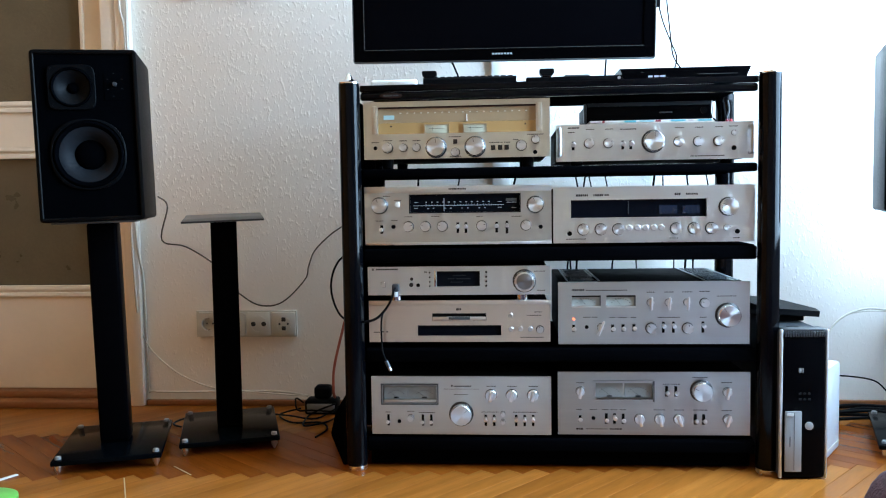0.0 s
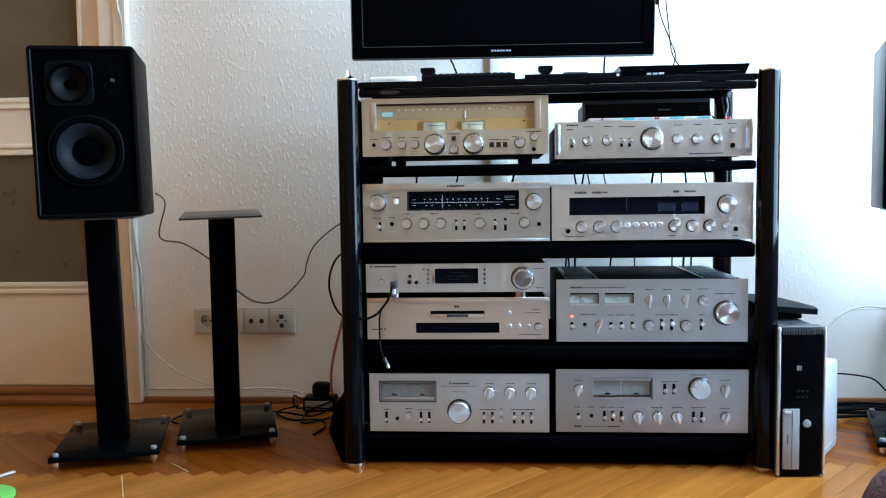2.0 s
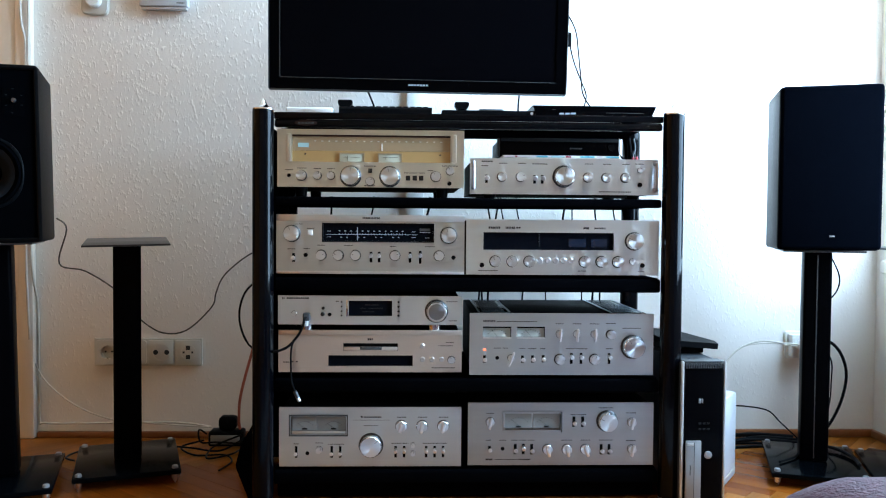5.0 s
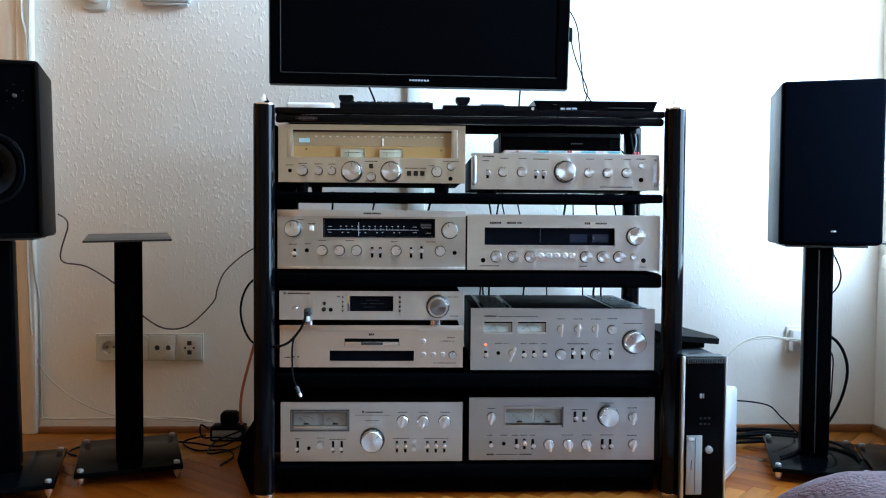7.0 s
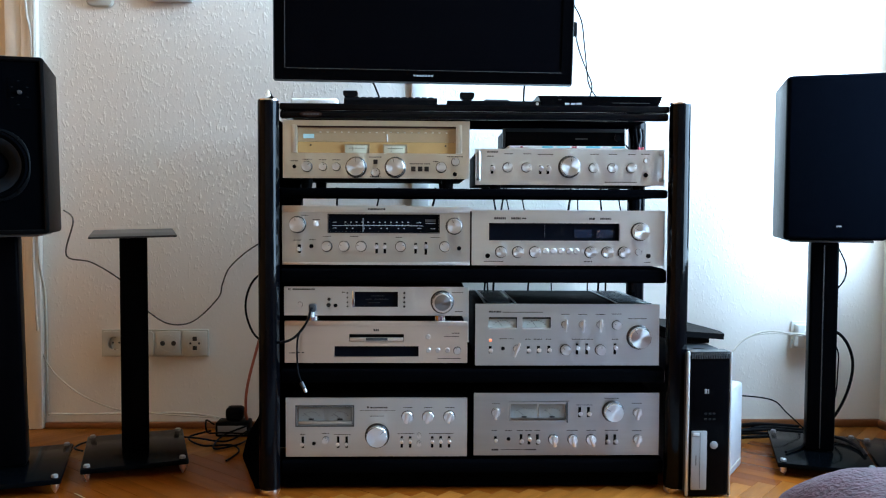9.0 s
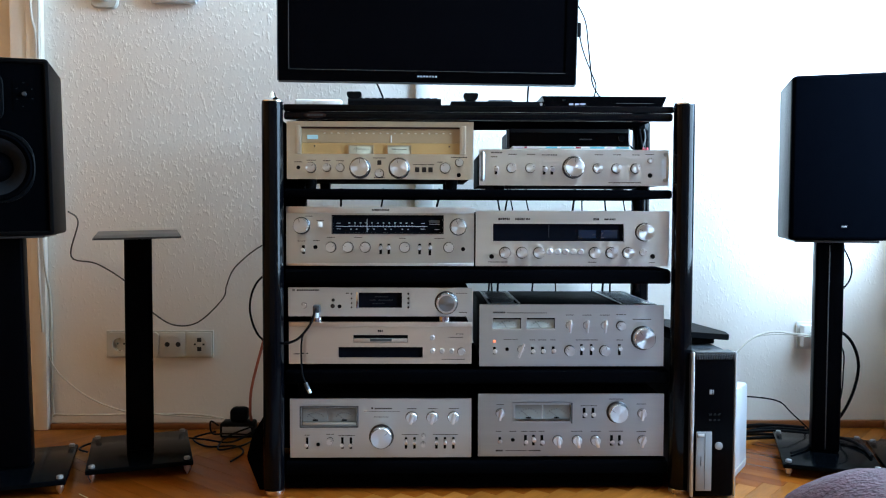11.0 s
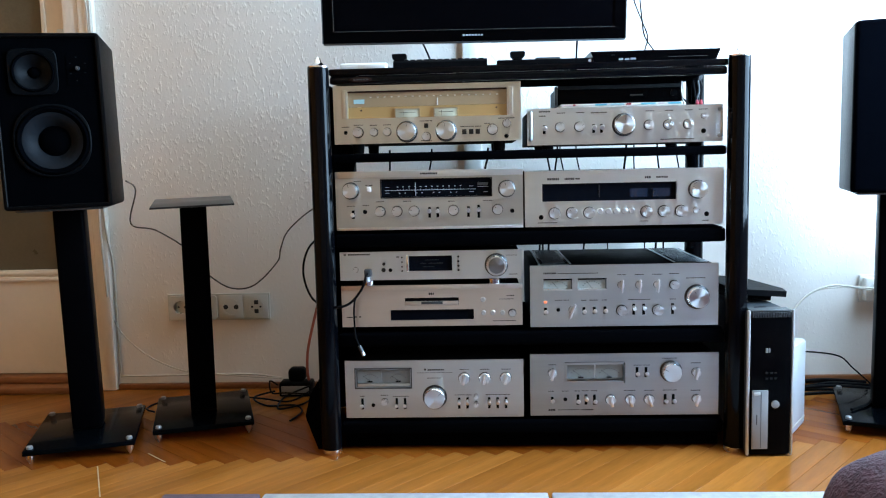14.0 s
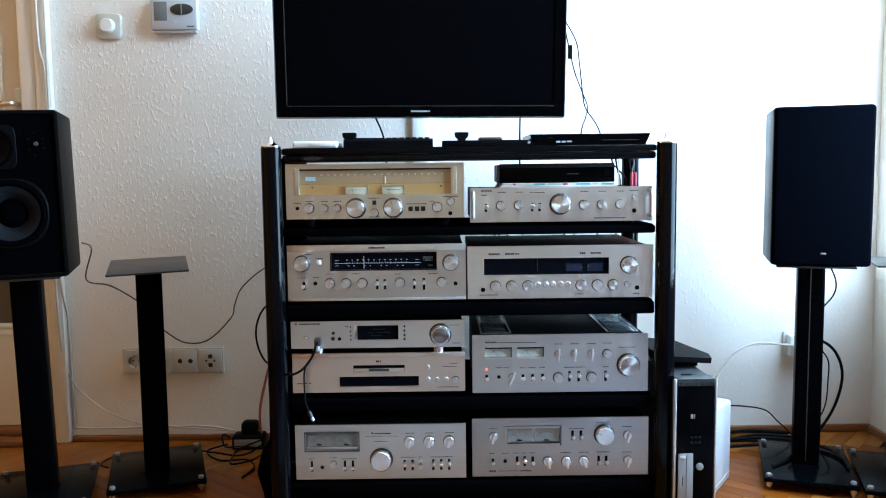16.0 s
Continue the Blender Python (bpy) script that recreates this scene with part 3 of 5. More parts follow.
class Unit:
    """One hi-fi unit: case, front plate, feet; its controls are placed by x and z on the plate."""

    def __init__(self, name, label, x0, x1, z0, z1, floor, deep, face, case, holes=(), y=0.0, inset=0.006, category="hi-fi unit"):
        self.x0, self.x1, self.z0, self.z1, self.y, self.face = x0, x1, z0, z1, y, face
        self.root = thing(name, pose((x0 + x1) / 2, y + deep / 2, floor), label, category, "hi-fi units on the rack")
        self.bars, self.wbars = bmesh.new(), None
        part("front_panel", holed_plate(x0, x1, z0, z1, y, y + 0.005, holes), face, self.root)
        part("case", bx(x0 + inset, x1 - inset, y + 0.0195, y + deep, z0 + 0.002, z1 - 0.003, 0.002), case, self.root)
        part("chassis", bx(x0 + inset, x1 - inset, y + 0.012, y + 0.019, z0 + 0.002, z1 - 0.003), M_BLACK, self.root)
        for x in (x0 + 0.05, x1 - 0.05):
            for yy in (y + 0.04, y + deep - 0.04):
                part("foot", lathe(bmesh.new(), [(0, floor), (0.013, floor), (0.015, z0 + 0.0015), (0, z0 + 0.0015)], pose(x, yy, 0), 16), M_BLACK, self.root)

    def knob(self, x, z, r, long=None, skirt=False):
        k = part("knob", knob_mesh(r, long or max(0.015, min(0.024, r * 1.5))), None, self.root, m=pose(x, self.y - 0.0002, z, 0, random.uniform(-70, 70), 0))
        part("pointer_line", shared(("pointer_line", round(r, 4)), lambda: bx(-0.0005, 0.0005, -0.0004, 0, r * 0.45, r * 0.88), M_FAINT), None, k,
             m=k.matrix_basis @ pose(0, 0.0003 - (long or max(0.015, min(0.024, r * 1.5))), 0))
        if skirt or r >= 0.0085:
            part("skirt", shared(("skirt", round(r, 4)), lambda: lathe(bmesh.new(), [(r * 1.12, 0.0), (r * 1.12, 0.0022), (r * 1.07, 0.003), (r * 1.07, 0.0)], FRONT, 36), M_KNOBD), None, k,
                 m=pose(x, self.y - 0.0002, z))
        return k

    def big(self, x, z, r):
        return self.knob(x, z, r, 0.022, True)

    def jack(self, x, z, r):
        j = part("jack_socket", shared(("jack", round(r, 4)), lambda: lathe(bmesh.new(), [(r, 0), (r, 0.0014), (r * 0.72, 0.0014), (r * 0.68, 0.0003), (0, 0.0003)], FRONT, 20), M_BLACK), None, self.root, m=pose(x, self.y - 0.0002, z))
        return j

    def button(self, x, z, r, round_=True, material=None):
        if round_:
            me = shared(("button", round(r, 4)), lambda: lathe(bmesh.new(), [(r, 0), (r, 0.004), (r * 0.85, 0.005), (0, 0.005)], FRONT, 18), material or M_KNOBD)
        else:
            me = shared(("button_square", round(r, 4)), lambda: bx(-r, r, -0.004, 0, -r * 1.1, r * 1.1, 0.0008), material or M_KNOBD)
        return part("button", me, None, self.root, m=pose(x, self.y - 0.0002, z))

    def toggle(self, x, z, r, high=0.018, slot=True, up=False, wide=1.0):
        """A lever or slider in a dark slot."""
        me = shared(("slot", round(r, 4), high), lambda: bx(-r * 0.5, r * 0.5, -0.0006, 0, -high * 0.62, high * 0.62, 0.0002), M_NEEDLE)
        s = part("switch", me, None, self.root, m=pose(x, self.y - 0.0002, z))
        lv = shared(("lever", round(r, 4), wide), lambda: lathe(bmesh.new(), [(r * 0.45 * wide, 0), (r * 0.55 * wide, 0.006), (r * 0.78 * wide, 0.014), (r * 0.6 * wide, 0.0165), (0, 0.017)], FRONT, 16), M_LEVER)
        part("lever", lv, None, s, m=pose(x, self.y - 0.0007, z + (high * 0.30 if up else -high * 0.22), 12 if up else -12))
        return s

    def paddle(self, x, z, r, tall=0.03, tilt=18):
        """A long flat chrome pointer knob on a round base."""
        k = part("knob", knob_mesh(r, 0.010), None, self.root, m=pose(x, self.y - 0.0002, z))
        me = shared(("pointer", round(r, 4), tall), lambda: bx(-r * 0.30, r * 0.30, -0.019, -0.0102, -tall * 0.55, tall * 0.45, 0.0018), M_LEVER)
        part("pointer", me, None, k, m=pose(x, self.y - 0.0002, z, 0, tilt, 0))
        return k

    def bar(self, x0, x1, z, h=0.0022):
        """Small print on the plate, as bars."""
        x = x0
        while x < x1 - 0.0012:
            w = min(random.uniform(0.002, 0.0055), x1 - x)
            box(self.bars, x, x + w, self.y - 0.0004, self.y + 0.0002, z - h / 2, z + h / 2)
            x += w + 0.0009

    def window(self, x0, x1, z0, z1, material, name="dial_window", rim=None, label=""):
        w = part(name, bx(x0 - 0.002, x1 + 0.002, self.y + 0.0056, self.y + 0.0085, z0 - 0.002, z1 + 0.002), material, self.root, label)
        if rim:
            t = 0.0022
            part("bezel", holed_plate(x0 - t, x1 + t, z0 - t, z1 + t, self.y - 0.0018, self.y - 0.0002, [(x0, x1, z0, z1)]), rim, w)
        return w

    def meter(self, x0, x1, z0, z1, material, lean=-20, rim=None):
        w = self.window(x0, x1, z0, z1, material, "level_meter", rim)
        cx, h = (x0 + x1) / 2, z1 - z0
        sc = bmesh.new()
        for k in range(9):
            a = radians(-48 + 12 * k)
            q = Vector((cx + 0.9 * h * 1.05 * math.sin(a), 0, z0 - 0.25 * h + 0.98 * h * math.cos(a)))
            if x0 + 0.002 < q.x < x1 - 0.002:
                box(sc, q.x - 0.0012, q.x + 0.0012, self.y + 0.0048, self.y + 0.0054, q.z - 0.0007, q.z + 0.0007)
        tagged(part("scale", sc, M_FAINT, w), kind="stuff")
        part("needle", bx(-0.0004, 0.0004, -0.0003, 0.0003, 0, h * 0.9), M_FAINT, w, m=pose(cx + 0.1 * h, self.y + 0.0044, z0 - 0.1 * h + 0.0045, 0, lean, 0))
        part("pivot_cover", bx(cx - 0.006, cx + 0.006, self.y + 0.0035, self.y + 0.0053, z0, z0 + 0.003), M_NEEDLE, w)
        return w

    def done(self, ink=None):
        if len(self.bars.verts):
            tagged(part("lettering", self.bars, ink or M_INK, self.root), kind="stuff")


# gold-dial receiver
u = Unit("stereo_receiver", "champagne receiver with a gold tuning dial and two meters", -0.412, 0.022, 0.7375, 0.8715, 0.7160, 0.36, M_CHAMP, M_CASEB, [(-0.378, -0.010, 0.796, 0.859)])
for x, r in ((-0.356, 0.0115), (-0.319, 0.0090), (-0.288, 0.0090), (-0.044, 0.0115)):
    u.knob(x, 0.764, r)
u.big(-0.242, 0.763, 0.0222), u.big(-0.151, 0.763, 0.0222)
u.knob(-0.197, 0.751, 0.0098), u.knob(-0.011, 0.777, 0.009)
u.button(-0.197, 0.776, 0.0048, False), [u.button(x, 0.760, 0.0052, False) for x in (-0.109, -0.093, -0.078)]
u.jack(-0.385, 0.764, 0.0045), u.jack(-0.012, 0.748, 0.0050)
w = u.window(-0.378, -0.010, 0.8245, 0.859, M_DIALU, label="bronze tinted dial glass")
part("dial_strip", bx(-0.378, -0.010, 0.0050, 0.0085, 0.7945, 0.8220), M_DIALG, w, "gold lower dial strip")
# Brown strip put in for the shadow the frame drops on the dial.
part("top_shadow", bx(-0.378, -0.010, 0.0006, 0.0054, 0.8550, 0.8588), M_CASEB, w, "dark brown strip standing for shadow along the dial top")
for x in (-0.348, -0.034):
    part("indicator", bx(x - 0.002, x + 0.002, 0.0044, 0.0049, 0.8125, 0.8160), M_INK, w)
part("logo_patch", bx(-0.365, -0.340, 0.0047, 0.0055, 0.830, 0.840), M_BLUE, w)
part("pointer", bx(-0.1715, -0.1685, 0.0040, 0.0055, 0.823, 0.840, 0.0006), M_PAPER, w, "lit dial pointer")
for k in range(19):
    part("dial_mark", shared(("mark",), lambda: bx(-0.0022, 0.0022, -0.0004, 0.0003, -0.0011, 0.0011), M_CHAMP), None, w, m=pose(-0.325 + k * 0.0163, 0.0052, 0.8445))
for a, b in ((-0.267, -0.213), (-0.177, -0.125)):
    mt = part("level_meter", bx(a, b, 0.0022, 0.0048, 0.7965, 0.815, 0.0006), M_METERC, u.root, "cream signal meter")
    part("scale", bx(a + 0.008, b - 0.008, 0.0016, 0.0021, 0.8070, 0.8078), M_INK, mt)
    part("needle", bx((a + b) / 2 - 0.010, (a + b) / 2 - 0.0094, 0.0012, 0.0015, 0.799, 0.811), M_NEEDLE, mt)
    part("meter_rim", holed_plate(a - 0.0024, b + 0.0024, 0.7945, 0.8174, 0.0005, 0.0048, [(a - 0.0004, b + 0.0004, 0.7955, 0.8154)]), M_DIALU, mt, "bronze meter rim")
for a, b in ((-0.392, -0.380), (-0.008, 0.004)):
    part("pillar", bx(a, b, -0.006, -0.0002, 0.796, 0.861, 0.0018), M_CHAMP, u.root, "champagne metal pillar beside the dial")
for a, b, z in ((-0.394, -0.376, 0.777), (-0.366, -0.345, 0.781), (-0.328, -0.311, 0.780), (-0.297, -0.279, 0.780), (-0.212, -0.182, 0.787), (-0.118, -0.100, 0.772), (-0.099, -0.087, 0.772),
                (-0.084, -0.070, 0.772), (-0.063, -0.050, 0.778), (-0.030, 0.008, 0.789), (-0.210, -0.184, 0.7415)):
    u.bar(a, b, z, 0.0018)
u.done()

# amplifier with rack handles
u = Unit("stereo_amplifier", "slim silver amplifier with front handles and many knobs", 0.036, 0.481, 0.7245, 0.8085, 0.7160, 0.33, M_WHITEAL, M_CASE)
for x in (0.0425, 0.4725):
    hd = part("handle", tube([(x, -0.001, 0.738), (x, -0.020, 0.739), (x, -0.026, 0.745), (x, -0.026, 0.791), (x, -0.020, 0.797), (x, -0.001, 0.798)], 0.0048, 5, 10), M_SILVERD, u.root, "chrome bar handle")
for x in (0.075, 0.188, 0.206):
    u.toggle(x, 0.760, 0.0062, 0.016, up=True, wide=1.2)
for x in (0.111, 0.155, 0.313, 0.357, 0.402):
    u.knob(x, 0.765, 0.0105)
    u.bar(x - 0.007, x + 0.012, 0.797, 0.0018)
u.big(0.256, 0.767, 0.0235), u.knob(0.437, 0.783, 0.0062), u.jack(0.437, 0.749, 0.0055)
u.bar(0.063, 0.089, 0.801, 0.003), u.bar(0.063, 0.080, 0.791), u.bar(0.340, 0.416, 0.732), u.bar(0.182, 0.219, 0.796), u.bar(0.426, 0.446, 0.798, 0.0018)
u.done()

# black-dial receiver
u = Unit("stereo_receiver", "silver receiver with a black lettered tuning dial", -0.414, 0.0245, 0.5355, 0.6735, 0.5295, 0.35, M_SILVERG, M_CASE, [(-0.306, -0.049, 0.612, 0.652)])
part("top_strip", bx(-0.414, 0.0245, -0.0035, -0.0003, 0.6585, 0.6735, 0.001), M_WHITEAL, u.root, "bright upper trim strip")
part("bottom_strip", bx(-0.414, 0.0245, -0.0035, -0.0003, 0.5355, 0.5415, 0.001), M_WHITEAL, u.root, "bright lower trim strip")
w = u.window(-0.306, -0.049, 0.612, 0.652, M_DIALB, rim=M_BLACK)
sc = bmesh.new()
for k in range(12):
    x = -0.268 + 0.0134 * k
    box(sc, x - 0.0019, x + 0.0019, 0.0049, 0.0055, 0.6345, 0.6366)
    box(sc, x - 0.0017 + 0.004, x + 0.0017 + 0.004, 0.0049, 0.0055, 0.6200, 0.6219) if k % 3 != 2 else None
    box(sc, x - 0.0004, x + 0.0004, 0.0049, 0.0055, 0.6262, 0.6312)
    box(sc, x + 0.0063, x + 0.0070, 0.0049, 0.0055, 0.6275, 0.6300)
for a, b, z in ((-0.299, -0.085, 0.6275), (-0.297, -0.288, 0.635), (-0.297, -0.288, 0.6215), (-0.100, -0.090, 0.6345), (-0.100, -0.090, 0.6215), (-0.080, -0.056, 0.633), (-0.068, -0.057, 0.6205)):
    box(sc, a, b, 0.0049, 0.0055, z - 0.0005, z + 0.0005)
tagged(part("dial_scale", sc, M_INKW, w, "pale dial figures"), kind="stuff")
# Small unlit grey display block at the dial's right end.
part("small_display", bx(-0.081, -0.056, 0.0045, 0.0053, 0.6360, 0.6425), M_GREYP, w)
part("pointer", bx(-0.2268, -0.2252, 0.0035, 0.0045, 0.614, 0.645), M_INKW, w)
u.big(-0.378, 0.629, 0.018), u.big(-0.013, 0.627, 0.018)
u.button(-0.335, 0.631, 0.005, False, M_PAPER)
u.toggle(-0.374, 0.573, 0.0068, 0.016), u.jack(-0.346, 0.579, 0.005), u.jack(-0.001, 0.575, 0.005)
for x in (-0.310, -0.270, -0.230, -0.138, -0.035):
    u.knob(x, 0.579, 0.0115)
for x in (-0.194, -0.175, -0.103, -0.079):
    u.toggle(x, 0.575, 0.0060, 0.024 if x > -0.08 else 0.02, up=True)
u.bar(-0.214, -0.174, 0.666, 0.004)
for v in u.bars.verts:
    v.co.y -= 0.0035
for a, b, z in ((-0.319, -0.301, 0.602), (-0.388, -0.370, 0.593), (-0.351, -0.335, 0.594), (-0.256, -0.235, 0.602), (-0.150, -0.135, 0.600), (-0.068, -0.045, 0.600), (-0.370, -0.352, 0.651), (-0.343, -0.325, 0.641)):
    u.bar(a, b, z, 0.0017)
u.done()

# long dark-window receiver
u = Unit("stereo_receiver", "pale silver receiver with a long dark dial window", 0.0285, 0.4845, 0.5355, 0.6655, 0.5295, 0.37, M_WHITEAL, M_CASEB, [(0.069, 0.377, 0.594, 0.635)])
w = u.window(0.069, 0.377, 0.594, 0.635, M_DIALB, rim=M_WHITEAL)
for a, b in ((0.271, 0.312), (0.324, 0.363)):
    part("level_meter", bx(a, b, 0.0046, 0.0055, 0.601, 0.6205), M_NAVY, w, "dim navy meter")
part("pointer", bx(0.2005, 0.2015, 0.0044, 0.0052, 0.602, 0.632), M_GREYP, w)
u.big(0.425, 0.616, 0.0195)
u.jack(0.066, 0.558, 0.0055), u.jack(0.446, 0.559, 0.0055)
for x in (0.097, 0.137, 0.177, 0.308, 0.348, 0.387):
    u.knob(x, 0.567, 0.0125, 0.018)
for x in (0.202, 0.221, 0.239, 0.258, 0.275):
    u.button(x, 0.5695, 0.0072, True, M_KNOB)
u.knob(0.422, 0.568, 0.0072)
for a, b, z, h in ((0.081, 0.108, 0.646, 0.005), (0.121, 0.143, 0.646, 0.005), (0.146, 0.158, 0.646, 0.0035), (0.305, 0.319, 0.646, 0.005), (0.331, 0.357, 0.646, 0.004), (0.058, 0.105, 0.545, 0.0018), (0.294, 0.313, 0.545, 0.0018),
                   (0.437, 0.453, 0.544, 0.0018)):
    u.bar(a, b, z, h)
u.done()

# slim integrated amplifier on its disc player
u = Unit("disc_player", "champagne silver disc player under a slim amplifier", -0.409, 0.020, 0.3045, 0.4035, 0.2925, 0.31, M_BLUSH, M_CASE, [(-0.293, -0.095, 0.319, 0.344), (-0.258, -0.130, 0.3545, 0.3725)])
part("top_lip", bx(-0.409, 0.020, -0.004, -0.0003, 0.392, 0.4035, 0.0018), M_BLUSH, u.root)
u.window(-0.293, -0.095, 0.319, 0.344, M_DIALB, "display")
part("tray_slot", bx(-0.260, -0.128, 0.0055, 0.0085, 0.3525, 0.3745), M_BLACK, u.root)
tr = part("disc_tray", bx(-0.257, -0.131, -0.0015, 0.005, 0.3555, 0.3640, 0.0006), M_BLUSH, u.root, "closed disc tray")
part("tray_recess", bx(-0.219, -0.168, -0.0028, -0.0017, 0.3575, 0.3640, 0.0003), M_GREYP, tr)
for x, z in ((-0.073, 0.367), (-0.072, 0.335), (-0.050, 0.335), (-0.027, 0.335)):
    u.button(x, z, 0.0058, True, M_KNOB)
u.knob(-0.004, 0.334, 0.0085, 0.008)
for a, b, z, h in ((-0.201, -0.188, 0.382, 0.005), (-0.017, 0.003, 0.375, 0.0018), (-0.035, -0.001, 0.367, 0.0018), (-0.050, 0.004, 0.315, 0.0018), (-0.398, -0.384, 0.328, 0.0025), (-0.378, -0.374, 0.329, 0.003), (-0.368, -0.364, 0.329, 0.003)):
    u.bar(a, b, z, h)
u.done()
u = Unit("stereo_amplifier", "slim silver amplifier with a display, stacked on a disc player", -0.410, 0.020, 0.4165, 0.4840, 0.4035, 0.31, M_SILVER, M_CASE, [(-0.246, -0.144, 0.4365, 0.4725)])
u.window(-0.246, -0.144, 0.4365, 0.4725, M_DIALB, "display")
disp = bmesh.new()
for a, b, z in ((-0.208, -0.176, 0.462), (-0.220, -0.205, 0.454), (-0.200, -0.166, 0.454), (-0.214, -0.186, 0.446)):
    box(disp, a, b, 0.0050, 0.0055, z - 0.0012, z + 0.0012)
tagged(part("display_figures", disp, M_DIM, u.root, "dim unlit display figures"), kind="stuff")
part("display_edge", bx(-0.2515, -0.2468, -0.0030, -0.0003, 0.4355, 0.4745, 0.001), M_CHROME, u.root)
kv = u.big(-0.040, 0.449, 0.0245)
part("cap", lathe(bmesh.new(), [(0.0185, 0.0220), (0.0185, 0.0226), (0.0165, 0.0230), (0, 0.0228)], pose(-0.040, 0, 0.449) @ FRONT, 32), M_KNOBG, kv, "dark brushed knob face")
u.knob(-0.373, 0.442, 0.0066, 0.005), u.button(-0.305, 0.455, 0.0038, True), u.button(-0.306, 0.441, 0.0050, True), u.jack(-0.290, 0.440, 0.0045)
for z in (0.438, 0.448, 0.459, 0.470):
    u.button(-0.129, z, 0.0026, True), u.button(-0.262, z, 0.0020, True)
for x in (-0.345, -0.045):
    part("foot_pad", lathe(bmesh.new(), [(0, 0.4045), (0.015, 0.4045), (0.016, 0.4160), (0, 0.4160)], pose(x, 0.012, 0), 20), M_CHROME, u.root, "silver front foot")
u.bar(-0.390, -0.338, 0.478, 0.0035), u.bar(-0.400, -0.395, 0.478, 0.0045), u.bar(-0.017, 0.009, 0.471, 0.0015), u.bar(-0.010, 0.010, 0.426, 0.0018), u.bar(-0.275, -0.269, 0.471, 0.003)
u.done()

# deep amplifier with two meters and vents in its top
u = Unit("stereo_amplifier", "deep silver amplifier with twin meters and a glowing red power light", 0.0385, 0.4755, 0.2985, 0.4445, 0.2925, 0.37, M_SILVERM, M_CASE, [(0.070, 0.137, 0.384, 0.413), (0.150, 0.217, 0.384, 0.413)])
for a, b in ((0.070, 0.137), (0.150, 0.217)):
    u.meter(a, b, 0.384, 0.413, M_METER, -38)
    part("sill", bx(a, b, 0.0006, 0.0050, 0.3840, 0.3875), M_WHITEAL, u.root)
    # Dark strips painted as shade inside the meter recess, top and right.
    part("recess_shade", bx(a, b, 0.0006, 0.0050, 0.4095, 0.4129), M_NEEDLE, u.root)
    part("recess_shade", bx(b - 0.0024, b - 0.0001, 0.0006, 0.0050, 0.3877, 0.4093), M_GREYP, u.root)
for a, b in ((0.060, 0.138), (0.378, 0.458)):
    v = part("vent", bx(a, b, 0.03, 0.33, 0.4418, 0.4437, 0.0006), M_VENT, u.root, "grey slotted vent plate")
    for k in range(16):
        part("slot", shared(("slot_line", a), lambda: bx(a + 0.012, b - 0.012, -0.0018, 0.0018, 0, 0.0005), M_PCTOP), None, v, m=pose(0, 0.05 + 0.0175 * k, 0.4439))
    for x in (a, b - 0.004):
        part("vent_rim", bx(x, x + 0.004, 0.03, 0.33, 0.4439, 0.4452, 0.0004), M_SILVERM, v, "thin bright vent rim")
u.big(0.426, 0.366, 0.026)
for x in (0.251, 0.292, 0.334):
    u.paddle(x, 0.396, 0.0085, 0.030, 4)
u.knob(0.373, 0.395, 0.0102)
led = part("power_light", bx(0.0705, 0.0775, -0.0025, -0.0002, 0.3553, 0.3607, 0.0012), M_LED, u.root, "glowing red power light")
for x, z in ((0.074, 0.336), (0.164, 0.336), (0.188, 0.3365), (0.213, 0.337)):
    u.toggle(x, z, 0.0068, 0.014)
for x in (0.280, 0.303, 0.370):
    u.toggle(x, 0.338, 0.0062, 0.021, up=True)
u.jack(0.104, 0.339, 0.0045), u.paddle(0.137, 0.339, 0.0085, 0.036, 22)
u.knob(0.252, 0.336, 0.0118), u.knob(0.335, 0.336, 0.0118)
for a, b, z, h in ((0.070, 0.099, 0.426, 0.004), (0.103, 0.199, 0.425, 0.0018), (0.096, 0.113, 0.362, 0.0018), (0.157, 0.171, 0.361, 0.0018), (0.177, 0.197, 0.361, 0.0018), (0.206, 0.218, 0.361, 0.0018), (0.267, 0.318, 0.361, 0.0018),
                   (0.363, 0.378, 0.361, 0.0018), (0.401, 0.446, 0.410, 0.0018), (0.242, 0.262, 0.420, 0.0018), (0.282, 0.303, 0.420, 0.0018), (0.323, 0.346, 0.420, 0.0018), (0.362, 0.386, 0.421, 0.0018), (0.117, 0.130, 0.362, 0.0018)):
    u.bar(a, b, z, h)
u.done()

# twin-meter amplifier at the bottom
u = Unit("stereo_amplifier", "silver amplifier with a framed twin meter window", -0.407, 0.0205, 0.0815, 0.2215, 0.0765, 0.35, M_SILVERM, M_CASE, [(-0.380, -0.250, 0.1575, 0.2000)])
part("meter_frame", holed_plate(-0.384, -0.246, 0.1535, 0.2040, -0.004, -0.0003, [(-0.3815, -0.2485, 0.1560, 0.2015)]), M_GREYP, u.root, "dark meter frame")
u.meter(-0.374, -0.322, 0.168, 0.194, M_METERG, -55), u.meter(-0.304, -0.256, 0.168, 0.194, M_METERG, -55)
part("meter_back", bx(-0.380, -0.250, 0.0088, 0.0110, 0.1575, 0.200), M_METERG, u.root)
part("meter_shelf", bx(-0.378, -0.252, 0.0010, 0.0052, 0.1580, 0.1650, 0.0008), M_SILVERG, u.root)
u.big(-0.192, 0.132, 0.026)
for x in (-0.121, -0.072, -0.022):
    u.paddle(x, 0.177, 0.0135, 0.024, 14)
    u.bar(x - 0.010, x + 0.012, 0.198, 0.0018)
